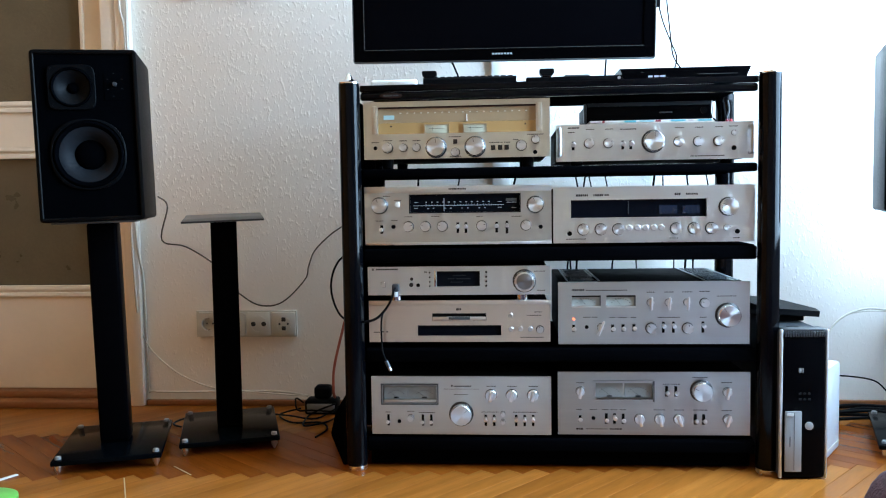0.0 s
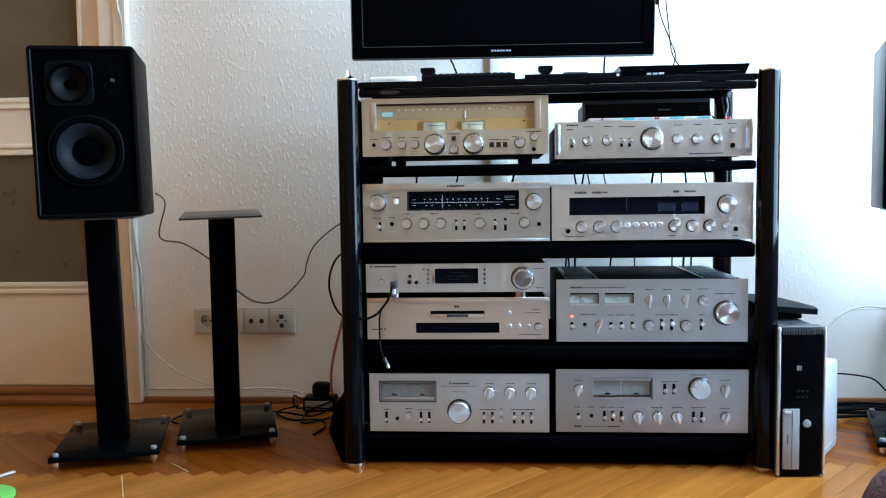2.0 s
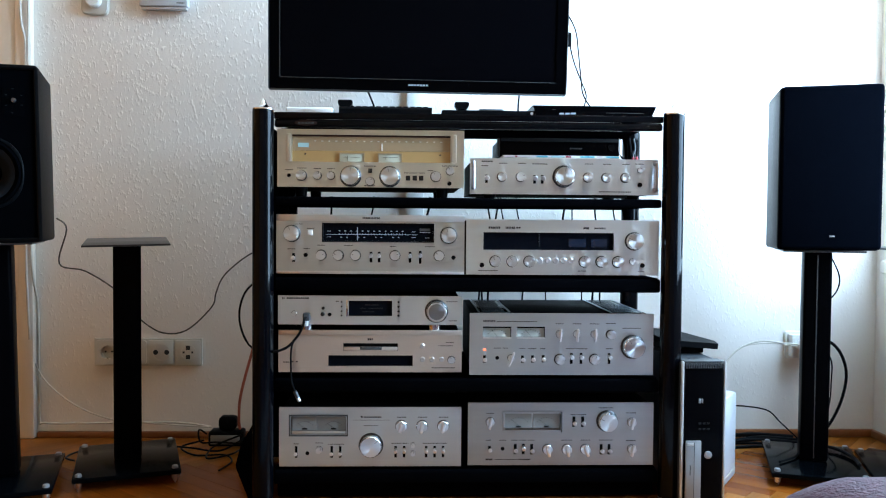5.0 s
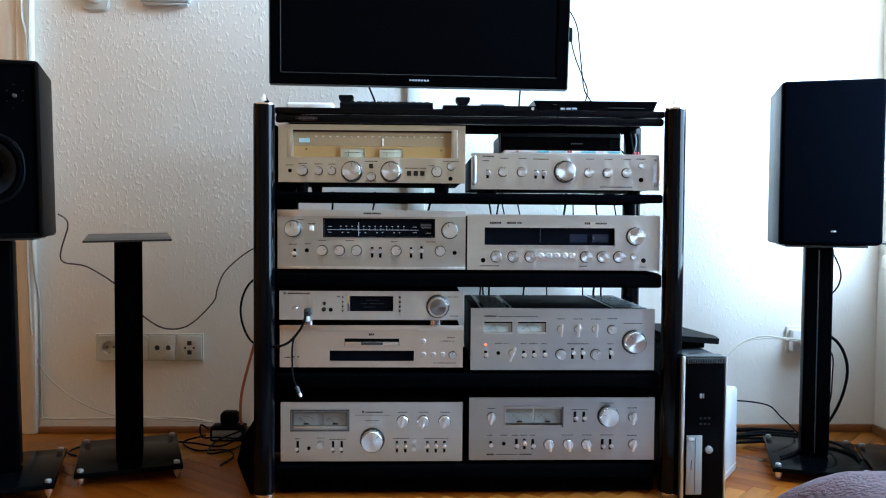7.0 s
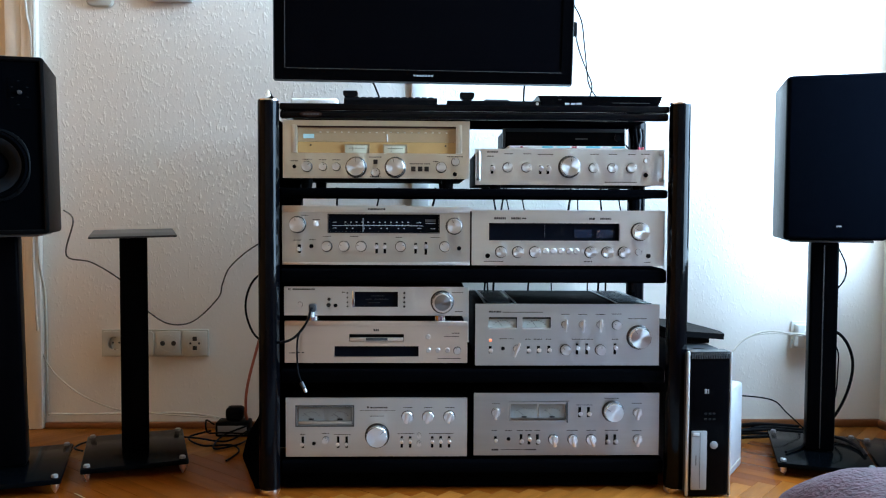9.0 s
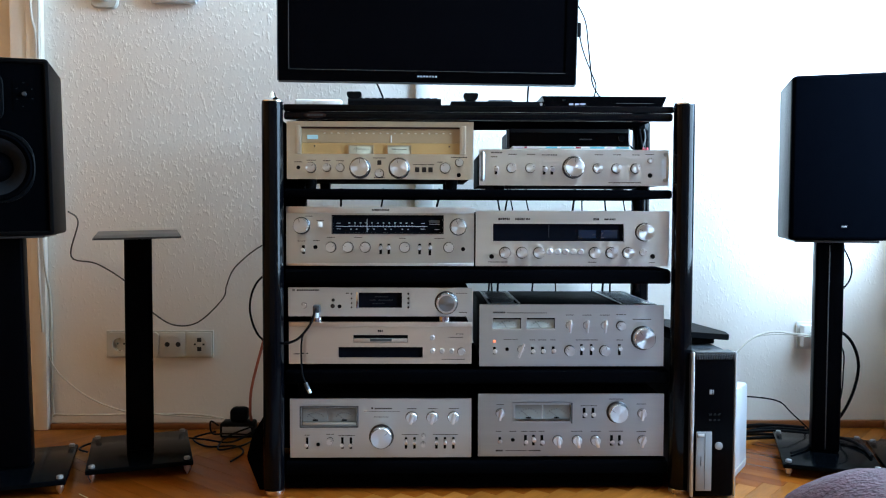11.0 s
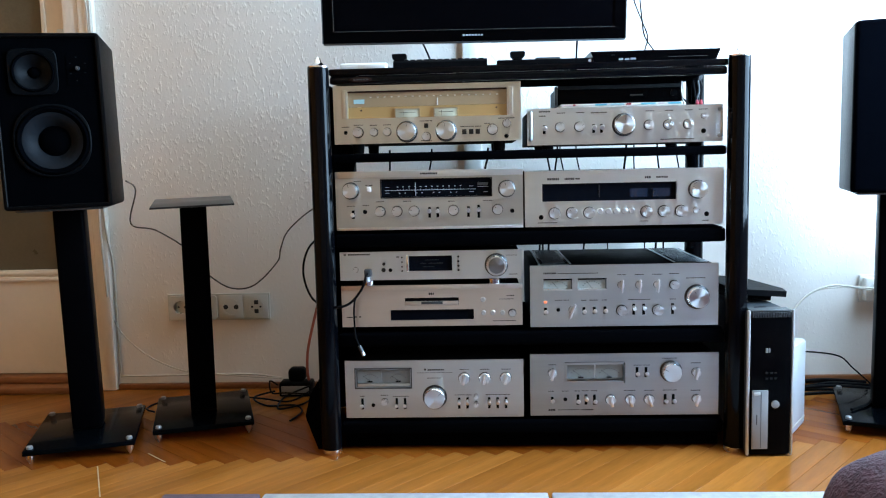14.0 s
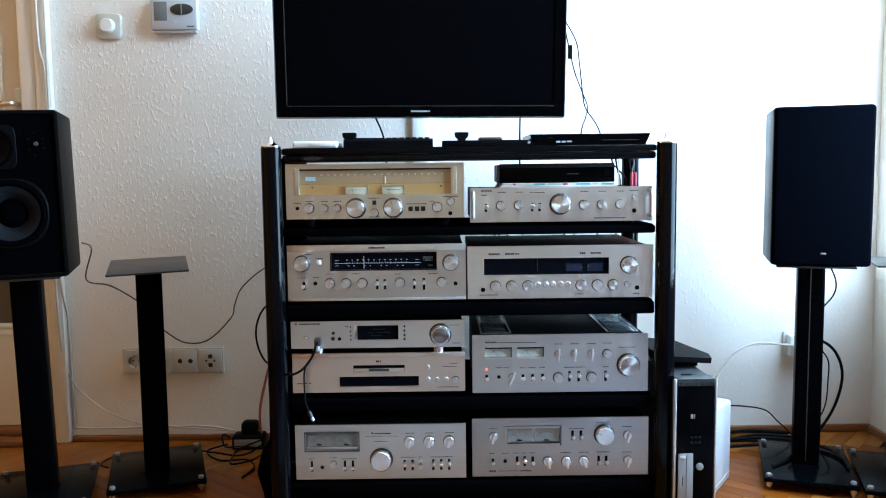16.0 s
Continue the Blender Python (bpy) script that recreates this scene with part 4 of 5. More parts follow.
for x in (-0.367, -0.284, -0.264, -0.134, -0.114, -0.062, -0.042, -0.022):
    u.toggle(x, 0.116, 0.0058, 0.022, up=x > -0.2)
u.jack(-0.341, 0.113, 0.0045), u.knob(-0.313, 0.122, 0.0078)
u.knob(-0.093, 0.133, 0.0055), u.knob(-0.093, 0.114, 0.0055)
for a, b, z, h in ((-0.216, -0.210, 0.199, 0.0045), (-0.208, -0.168, 0.198, 0.0032), (-0.233, -0.149, 0.191, 0.001), (-0.373, -0.361, 0.135, 0.0018), (-0.209, -0.176, 0.178, 0.0016), (-0.322, -0.304, 0.137, 0.0016), (-0.293, -0.255, 0.134, 0.0016),
                   (-0.144, -0.104, 0.136, 0.0016), (-0.070, -0.012, 0.136, 0.0016)):
    u.bar(a, b, z, h)
u.done()

# grey-meter amplifier at the bottom
u = Unit("stereo_amplifier", "satin grey amplifier with a recessed pair of meters", 0.0365, 0.4785, 0.0835, 0.2325, 0.0765, 0.35, M_SILVERD, M_CASE, [(0.122, 0.258, 0.166, 0.209)])
part("meter_frame", holed_plate(0.118, 0.262, 0.1615, 0.2125, -0.003, -0.0003, [(0.124, 0.256, 0.168, 0.207)]), M_SILVERD, u.root)
# Grey strip painted as shade along the frame's right edge.
part("frame_shade", bx(0.2562, 0.2600, -0.0036, -0.0031, 0.1625, 0.2115), M_GREYP, u.root)
u.meter(0.127, 0.186, 0.173, 0.204, M_METERG, -50), u.meter(0.194, 0.253, 0.173, 0.204, M_METERG, -50)
part("meter_back", bx(0.122, 0.258, 0.0088, 0.0110, 0.166, 0.209), M_SILVERG, u.root)
u.big(0.367, 0.189, 0.0232)
for x, z, a in ((0.089, 0.187, 12), (0.426, 0.186, 12), (0.427, 0.122, 14)):
    u.paddle(x, z, 0.0105, 0.027, a)
for x in (0.226, 0.272, 0.316):
    u.paddle(x, 0.1215, 0.0120, 0.026, -8 if x < 0.3 else -18)
for x, z in ((0.288, 0.187), (0.309, 0.187), (0.149, 0.122), (0.168, 0.122), (0.188, 0.1215), (0.354, 0.121), (0.373, 0.121)):
    u.toggle(x, z, 0.0066, 0.02, up=x in (0.168,))
u.toggle(0.088, 0.122, 0.0062, 0.012), u.jack(0.119, 0.123, 0.0045)
for a, b, z, h in ((0.079, 0.097, 0.097, 0.004), (0.102, 0.153, 0.097, 0.0016), (0.157, 0.187, 0.097, 0.003), (0.079, 0.092, 0.143, 0.0018), (0.111, 0.127, 0.143, 0.0018), (0.139, 0.154, 0.143, 0.0018), (0.159, 0.174, 0.143, 0.0018),
                   (0.180, 0.194, 0.143, 0.0018), (0.258, 0.284, 0.143, 0.0018), (0.305, 0.328, 0.143, 0.0018), (0.349, 0.382, 0.143, 0.0018), (0.413, 0.436, 0.208, 0.0018), (0.414, 0.437, 0.142, 0.0018), (0.347, 0.381, 0.220, 0.0018),
                   (0.280, 0.318, 0.204, 0.0016), (0.080, 0.098, 0.207, 0.0018)):
    u.bar(a, b, z, h)
u.done()

# ---- things on top of the units and of the rack ----
for z, a, b, lab, prints in ((0.8066, 0.112, 0.402, "white magazine lying on the slim amplifier", ()),
                             (0.8126, 0.116, 0.396, "colourful magazine lying on another one", ((0.118, 0.142, M_PINK), (0.144, 0.150, M_CRIMS), (0.195, 0.222, M_TEAL), (0.230, 0.262, M_BLUE), (0.266, 0.278, M_CRIMS), (0.300, 0.334, M_TEAL), (0.340, 0.352, M_PINK), (0.362, 0.393, M_TEAL)))):
    mg = thing("magazine", pose((a + b) / 2, 0.12, z), lab, "magazine")
    part("paper_block", bx(a, b, 0.024, 0.205, z, z + 0.0055, 0.0008), M_PAPER, mg)
    for p, q, m_ in prints:
        part("spine_print", bx(p, q, 0.0234, 0.0239, z + 0.0008, z + 0.0048), m_, mg)
stb = thing("set_top_box", pose(0.26, 0.18, 0.8183), "black set-top box lying on disc sleeves", "set-top box")
part("body", bx(0.116, 0.404, 0.084, 0.30, 0.8195, 0.8655, 0.003), M_BLACK, stb)
part("front", bx(0.114, 0.406, 0.078, 0.0838, 0.8185, 0.8665, 0.002), M_GLOSS, stb)
part("top_band", bx(0.1155, 0.4045, 0.0768, 0.0778, 0.8560, 0.8645, 0.0004), M_DIM, stb, "dull grey upper band")
part("display", bx(0.285, 0.315, 0.0772, 0.0778, 0.8385, 0.8415), M_GREYP, stb)
part("dial_button", lathe(bmesh.new(), [(0.008, 0), (0.008, 0.002), (0, 0.002)], pose(0.388, 0.0778, 0.843) @ FRONT, 24), M_RUBBER, stb)
sp = part("side_trim", bx(0.108, 0.1137, 0.08, 0.10, 0.8195, 0.8645, 0.001), M_GREYP, stb)

TOPZ = 0.9105
wb = thing("media_box", pose(-0.34, 0.06, TOPZ), "small flat white box on top of the rack", "media box")
part("body", bx(-0.400, -0.288, 0.04, 0.15, TOPZ, TOPZ + 0.0175, 0.005, 3), M_WHITEP, wb)
part("front", bx(-0.357, -0.292, 0.0375, 0.0398, TOPZ + 0.004, TOPZ + 0.0135, 0.001), M_PAPER, wb)
kb = thing("keyboard", pose(-0.15, 0.10, TOPZ), "black compact keyboard lying on the rack", "keyboard")
kbm = rounded_prism([(0.0, 0.0), (0.0, 0.016), (0.008, 0.022), (0.10, 0.026), (0.105, 0.018), (0.105, 0.0)], 0, 0.222)
kbm.transform(Matrix(((0, 0, 1, -0.275), (1, 0, 0, 0.05), (0, 1, 0, TOPZ), (0, 0, 0, 1))))
part("body", kbm, M_BLACK, kb)
for r in range(3):
    for k in range(13):
        part("key", shared(("key",), lambda: bx(-0.0062, 0.0062, -0.006, 0.006, 0, 0.004, 0.001, 1), M_BLACK), None, kb, m=pose(-0.262 + 0.0162 * k, 0.072 + 0.019 * r, TOPZ + 0.0212 + 0.001 * r))
sb = thing("receiver_box", pose(0.08, 0.1, TOPZ), "long flat black box on top of the rack", "media box")
part("body", bx(-0.030, 0.195, 0.045, 0.15, TOPZ, TOPZ + 0.0155, 0.003), M_BLACK, sb)
part("button", lathe(bmesh.new(), [(0.0035, 0), (0.0035, 0.0012), (0, 0.0012)], pose(0.186, 0.0448, TOPZ + 0.009) @ FRONT, 16), M_PCSIL, sb)
for x0, z in ((-0.003, TOPZ + 0.0158), (-0.283, TOPZ + 0.0178)):
    wc = thing("sensor", pose(x0 + 0.022, 0.07, z), "small black sensor unit standing on a flat box", "sensor")
    body = rounded_prism([(-0.011, 0.0), (0.011, 0.0), (0.0165, 0.006), (0.0175, 0.0135), (0.015, 0.0165), (-0.015, 0.0165), (-0.0175, 0.0135), (-0.0165, 0.006)], 0.0, 0.024)
    body.transform(Matrix(((1, 0, 0, x0 + 0.022), (0, 0, 1, 0.056), (0, 1, 0, z + 0.004), (0, 0, 0, 1))))
    part("body", body, M_BLACK, wc)
    part("stand", bx(x0 + 0.012, x0 + 0.032, 0.060, 0.076, z, z + 0.0042, 0.001), M_BLACK, wc)
rc = thing("remote_control", pose(0.09, 0.095, TOPZ + 0.0158), "slim dark grey remote control lying on a flat box", "remote control")
part("body", bx(0.062, 0.122, 0.078, 0.112, TOPZ + 0.0158, TOPZ + 0.0235, 0.003, 3), M_GREYP, rc)
for k in range(6):
    part("button", shared(("remote_button",), lambda: bx(-0.003, 0.003, -0.0035, 0.0035, 0, 0.0014, 0.0005, 1), M_DRIVE), None, rc, m=pose(0.069 + 0.009 * k, 0.094, TOPZ + 0.0236))
bd = thing("disc_player", pose(0.34, 0.12, TOPZ), "slim black disc player with sloping ends", "disc player")
bdm = rounded_prism([(0.199, 0.0), (0.474, 0.0), (0.486, 0.028), (0.187, 0.028)], 0, 0.19)
bdm.transform(Matrix(((1, 0, 0, 0), (0, 0, 1, 0.04), (0, 1, 0, TOPZ), (0, 0, 0, 1))))
part("body", bdm, M_GLOSS, bd)
bm = bmesh.new()
for a, b, z in ((0.252, 0.262, 0.009), (0.266, 0.276, 0.009), (0.279, 0.291, 0.0095)):
    box(bm, a, b, 0.0392, 0.0398, TOPZ + z - 0.002, TOPZ + z + 0.002)
tagged(part("lettering", bm, M_INKW, bd), kind="stuff")
bm = bmesh.new()
for a, b, z in ((0.235, 0.243, 0.019), (0.365, 0.455, 0.012)):
    box(bm, a, b, 0.0392, 0.0398, TOPZ + z - 0.0005, TOPZ + z + 0.0005)
tagged(part("print", bm, M_GREYP, bd), kind="stuff")

# ---- television ----
tvm = pose(-0.086, 0.209, 0.9955, 4.0, 0.55, 0)
tv = thing("television", tvm, "flat black television switched off, on a wall arm", "television")
part("bezel", holed_plate(-0.3825, 0.3825, 0, 0.462, 0.0, 0.022, [(-0.356, 0.356, 0.030, 0.436)]), M_TVB, tv, m=tvm)
part("screen", bx(-0.358, 0.358, 0.003, 0.008, 0.028, 0.438), M_SCREEN, tv, "dark switched-off screen", m=tvm)
part("bottom_trim", bx(-0.3825, 0.3825, -0.0015, 0.021, -0.0035, -0.0003, 0.0006), M_GREYP, tv, "thin grey lower edge", m=tvm)
part("edge_trim", bx(-0.3850, -0.3828, -0.001, 0.021, 0.0, 0.462, 0.0006), M_GREYP, tv, m=tvm)
part("edge_trim", bx(0.3828, 0.3850, -0.001, 0.021, 0.0, 0.462, 0.0006), M_GREYP, tv, m=tvm)
# Grey lines painted as the bezel's inner highlight, left and bottom.
part("bezel_highlight", bx(-0.3562, -0.3545, -0.0012, -0.0003, 0.030, 0.436), M_GREYP, tv, m=tvm)
part("bezel_highlight", bx(-0.3540, 0.356, -0.0012, -0.0003, 0.0285, 0.0297), M_GREYP, tv, m=tvm)
part("back_cover", bx(-0.30, 0.30, 0.0225, 0.055, 0.05, 0.40, 0.012), M_BLACK, tv, m=tvm)
bm = bmesh.new()
for k in range(7):
    box(bm, -0.0255 + 0.0075 * k, -0.0200 + 0.0075 * k, -0.0007, 0.0, 0.0133, 0.0175)
tagged(part("logo_bars", bm, M_INKW, tv, "row of pale bars", m=tvm), kind="stuff")
arm = thing("wall_mount", pose(-0.086, WALL_Y, 1.22), "dark steel wall arm behind the television", "wall mount")
part("wall_plate", bx(-0.15, -0.02, WALL_Y - 0.012, WALL_Y - 0.001, 1.12, 1.32, 0.002), M_STEEL, arm)
part("arm", bx(-0.105, -0.065, 0.29, WALL_Y - 0.0125, 1.20, 1.24, 0.004), M_STEEL, arm)
part("head_plate", bx(-0.18, 0.01, 0.272, 0.2895, 1.12, 1.32, 0.002), M_STEEL, arm)
tagged(part("cable_trunking", bx(-0.121, -0.066, WALL_Y - 0.016, WALL_Y - 0.001, 0.30, 1.11, 0.005), M_WHITEP), "white plastic cable trunking on the wall", "cable trunking")

# ---- speaker stands ----


def stand(m, label, lean=0.0, wide=0.125, plate=0.12, rise=0.0, column=0.034, high=0.597, seam=True, deep=0.155, top=0.095, tip=0.0):
    """Glass base on four spikes, steel column (leaning by some degrees), top plate (its rear edge lifted by some degrees)."""
    st = thing("speaker_stand", m, label, "speaker stand", "speaker stands")
    up = m @ pose(0, 0, 0.036) @ pose(0, 0, 0, 0, lean, 0) @ pose(0, 0, -0.036)
    part("base_plate", bx(-wide, wide, -deep, deep, 0.024, 0.036, 0.002), M_BGLASS, st, "smoked black glass base", m)
    col = part("column", bx(-column, column, -0.025, 0.045, 0.0365 - (0.001 if lean else 0), high - 0.0005, 0.008, 3), M_STEEL, st, m=up)
    if seam:
        part("cable_strip", bx(-0.0035, -0.0010, -0.0270, -0.0252, 0.045, high - 0.01, 0.0006), M_GREYP, col, "thin grey column seam", up)
    part("top_plate", bx(-top, top, -plate, plate, 0, 0.005, 0.001), M_PLATE, st, m=up @ pose(0, 0, high, rise, tip, 0) @ pose(0, 0.0 if not rise else 0.02, 0))
    for x in (-wide + 0.014, wide - 0.014):
        for y in (0.017 - deep, deep - 0.017):
            sp = part("spike", lathe(bmesh.new(), [(0, 0), (0.0018, 0.0), (0.0085, 0.0135), (0.0085, 0.0235), (0, 0.0235)], pose(x, y, 0), 16), M_LEVER, st, "chrome levelling spike", m)
            part("nut", lathe(bmesh.new(), [(0, 0.0365), (0.0075, 0.0365), (0.0075, 0.0415), (0.006, 0.0435), (0, 0.0435)], pose(x, y, 0), 16), M_DRIVE, sp, m=m)
    return up


FULL, BARE = "black steel speaker stand on a glass base, carrying a loudspeaker", "empty black steel speaker stand with a bare top plate"
S1, S2, S3, S4 = pose(-1.091, 0.090, 0, 0, 0, 18), pose(-0.840, 0.235, 0, 0, 0, 19), pose(0.969, 0.203, 0, 0, 0, -19), pose(1.184, 0.110, 0, 0, 0, -19)
U1 = stand(S1, FULL, lean=-1.1, column=0.036, seam=False)
stand(S2, BARE, plate=0.14, rise=2.4, column=0.034, seam=False, top=0.103, tip=-1.2)
U3 = stand(S3, FULL, wide=0.115, deep=0.160, high=0.5895)
stand(S4, BARE, wide=0.110, deep=0.160)

# ---- loudspeakers ----


def cabinet(m, name, label):
    sp = thing(name, m, label, "loudspeaker", "pair of loudspeakers")
    part("cabinet", bx(-0.118, 0.118, -0.112, 0.125, 0.0, 0.410, 0.008, 3), M_VINYL, sp, m=m)
    return sp


def cabinet_shell(h, high, r, wall):
    """The four sides of a cabinet, open at the front: round long edges, a softened front lip."""
    bm = bmesh.new()

    def loop(y, inset, rad):
        pts = []
        for cx, cz, a0 in ((h - inset - rad, high - inset - rad, 0), (-h + inset + rad, high - inset - rad, 90), (-h + inset + rad, inset + rad, 180), (h - inset - rad, inset + rad, 270)):
            pts += [bm.verts.new((cx + rad * math.cos(radians(a0 + 18 * k)), y, cz + rad * math.sin(radians(a0 + 18 * k)))) for k in range(6)]
        return pts
    rows = [loop(y, i, q) for y, i, q in ((0.124, 0.0, r), (-0.122, 0.0, r), (-0.1245, 0.0012, r), (-0.1255, 0.004, r - 0.002), (-0.1255, wall - 0.002, 0.003), (-0.124, wall, 0.002), (0.124, wall, 0.002))]
    for p, q in zip(rows, rows[1:] + rows[:1]):
        for i in range(len(p)):
            j = (i + 1) % len(p)
            bm.faces.new((p[i], p[j], q[j], q[i]))
    return bm


L1 = U1 @ pose(0.000, 0, 0.6025)
sp = thing("loudspeaker", L1, "black two-way loudspeaker without its grille, on a stand", "loudspeaker", "pair of loudspeakers")
WOOF, TWEET = (-0.001, 0.159), (-0.030, 0.317)
HOLES = [(WOOF[0] - 0.061, WOOF[0] + 0.061, WOOF[1] - 0.061, WOOF[1] + 0.061), (TWEET[0] - 0.039, TWEET[0] + 0.039, TWEET[1] - 0.039, TWEET[1] + 0.039)]
part("cabinet", cabinet_shell(0.118, 0.405, 0.009, 0.010), M_VINYL, sp, m=L1)
part("back_board", bx(-0.1075, 0.1075, 0.1185, 0.125, 0.0105, 0.3945, 0.002), M_VINYL, sp, m=L1)
part("baffle", holed_plate(-0.1078, 0.1078, 0.0102, 0.3948, -0.1195, -0.1125, HOLES), M_BAFFLE, sp, m=L1)


def driver(name, cx, cz, R, surround, cone, cap, depth, power, paper, label):
    q = L1 @ pose(cx, -0.1197, cz) @ FRONT
    bm = lathe(bmesh.new(), [(R, 0), (R, 0.004), (R * 0.975, 0.0055), (surround * 1.05, 0.0055), (surround * 1.02, 0.003)], None, 64)
    for v in bm.verts:  # the basket's rim is a square with round corners
        far = math.hypot(v.co.x, v.co.y)
        if far > R * 0.97:
            k = (abs(v.co.x / far) ** power + abs(v.co.y / far) ** power) ** (-1 / power)
            v.co.x, v.co.y = v.co.x * k, v.co.y * k
    fr = part(name, bm, M_RUBBER, sp, label, q)
    part("surround", lathe(bmesh.new(), [(surround * 1.03, 0.0028), (surround, 0.0068), (surround * 0.96, 0.0080), (surround * 0.925, 0.0068), (cone, 0.0022)], None, 56), M_BAFFLE, fr, m=q)
    part("cone", lathe(bmesh.new(), [(cone, 0.0020), (cone * 0.94, 0.0015), (cone * 0.75, 0.0015 - depth * 0.32), (cap, 0.0020 - depth)], None, 56), paper, fr, "paper cone", q)
    part("dust_cap", lathe(bmesh.new(), [(cap * 1.01, 0.0022 - depth), (cap * 0.85, 0.0022 - depth * 0.80), (cap * 0.5, 0.0022 - depth * 0.62), (0, 0.0022 - depth * 0.56)], None, 32), M_BAFFLE, fr, m=q)
    corner = R * 2 ** (0.5 - 1 / power) * 0.95
    for k in range(4):
        a = math.pi / 4 + k * math.pi / 2
        part("screw", lathe(bmesh.new(), [(0.003, 0), (0.003, 0.0012), (0, 0.0016)], pose(corner * math.cos(a), corner * math.sin(a), 0.0056), 12), M_BLACK, fr, m=q)
    return fr


driver("woofer", *WOOF, 0.084, 0.077, 0.066, 0.035, 0.024, 2.35, M_CONE, "round woofer with a grey cone")
driver("tweeter", *TWEET, 0.053, 0.045, 0.040, 0.013, 0.017, 6.0, M_CONED, "small cone tweeter on a round-cornered plate")
lp = part("level_plate", bx(0.042, 0.088, -0.1205, -0.1197, 0.286, 0.356), M_BAFFLE, sp, m=L1)
part("level_knob", lathe(bmesh.new(), [(0.0050, 0), (0.0045, 0.009), (0, 0.010)], pose(0.066, -0.1207, 0.324) @ FRONT, 18), M_GREYP, lp, m=L1)
bm = bmesh.new()
for x, z in ((0.050, 0.336), (0.050, 0.312), (0.082, 0.336), (0.082, 0.314), (0.062, 0.296), (0.064, 0.350)):
    box(bm, x - 0.002, x + 0.002, -0.1211, -0.1206, z - 0.001, z + 0.001)
tagged(part("marking", bm, M_DIM, lp, m=L1), kind="stuff")

L2 = U3 @ pose(0.004, 0, 0.595, 0, 0, 1.8)
sp = cabinet(L2, "loudspeaker", "black loudspeaker with its dark cloth grille on, on a stand")
part("grille", bx(-0.117, 0.117, -0.137, -0.1125, 0.002, 0.408, 0.010, 4), M_GRILLE, sp, "navy-black grille cloth", L2)
part("badge", bx(-0.001, 0.011, -0.1385, -0.1372, 0.033, 0.037, 0.0005), M_DRIVE, sp, "tiny silver badge", L2)

# ---- personal computer and things beside it ----
PC = pose(0.5730, 0.13, 0, 0, 0, 2.0)
pc = thing("desktop_computer", PC, "slim black and silver desktop computer standing upright", "computer")
part("case", bx(-0.051, 0.051, -0.175, 0.185, 0.004, 0.337, 0.006), M_PCTOP, pc, m=PC)
fr = part("front_bezel", bx(-0.046, 0.046, -0.188, -0.1752, 0.004, 0.331, 0.005), M_GLOSS, pc, m=PC)
for a, b in ((-0.054, -0.0465), (0.0465, 0.053)):
    part("side_strip", bx(a, b, -0.187, -0.1755, 0.002, 0.342, 0.004), M_PCSIL, pc, "silver edge strip", PC)
part("top_grille", bx(-0.046, 0.046, -0.186, -0.150, 0.3375, 0.342, 0.002), M_PCTOP, pc, m=PC)
for k in range(16):
    part("grille_rib", shared(("rib",), lambda: bx(-0.0014, 0.0014, -0.003, 0.001, -0.006, 0.006, 0.0004, 1), M_GREYP), None, fr, m=PC @ pose(-0.043 + 0.0057 * k, -0.187, 0.331))
part("latch", bx(-0.018, 0.008, -0.135, -0.122, 0.3372, 0.3390, 0.0006), M_BLACK, pc, m=PC)
dr = part("optical_drive", bx(-0.044, -0.007, -0.1935, -0.1885, 0.020, 0.158, 0.002), M_DRIVE, fr, "grey optical drive", PC)
part("drive_slit", bx(-0.0245, -0.0235, -0.1942, -0.1937, 0.024, 0.154), M_GREYP, fr, m=PC)
part("drive_slit", bx(-0.034, -0.0325, -0.1942, -0.1937, 0.078, 0.101), M_BLACK, fr, m=PC)
part("drive_button", bx(-0.041, -0.026, -0.1955, -0.1937, 0.147, 0.154, 0.001), M_PCSIL, fr, m=PC)
part("power_button", lathe(bmesh.new(), [(0.0090, 0), (0.0090, 0.003), (0.007, 0.004), (0, 0.004)], pose(0.010, -0.1885, 0.124) @ FRONT, 24), M_DRIVE, fr, "round silver power button", PC)
for a, b in ((-0.014, -0.008), (-0.0065, -0.0035)):
    part("emblem", bx(a, b, -0.1898, -0.1885, 0.244, 0.255, 0.001), M_DRIVE, fr, m=PC)
for x in (-0.006, 0.004, 0.014):
    for z in (0.184, 0.197):
        part("port", shared(("port",), lambda: bx(-0.0028, 0.0028, -0.0012, 0, -0.002, 0.002), M_DIM), None, fr, m=PC @ pose(x - 0.004, -0.1883, z))
RT = pose(0.590, 0.155, 0.3376, 0, 0, 8)
rt = thing("router", RT, "slim charcoal router lying on the desktop computer", "router")
part("body", rounded_prism([(-0.085, -0.10), (0.050, -0.10), (0.066, -0.05), (0.034, 0.115), (-0.085, 0.115)], 0.014, 0.028), M_BLACK, rt, m=RT @ pose(0, 0, 0.006, 1.5, 5, 0))
part("stand", bx(-0.05, 0.030, -0.07, 0.07, 0.0, 0.0165, 0.003), M_BLACK, rt, m=RT)
WBX = pose(0.709, 0.118, 0, 0, 0, 56)
wp = thing("white_box", WBX, "white plastic box standing on the floor behind the computer", "box")
part("body", bx(-0.079, 0.079, 0.0, 0.055, 0.0, 0.222, 0.008), M_TSTAT, wp, m=WBX)
part("groove", bx(-0.070, 0.070, -0.0015, -0.0003, 0.020, 0.024), M_CREAM, wp, m=WBX)

# ---- fittings on the wall ----
so = thing("wall_socket_strip", pose(-0.894, WALL_Y, 0.219), "cream four-gang wall socket strip with mixed outlets", "wall socket")
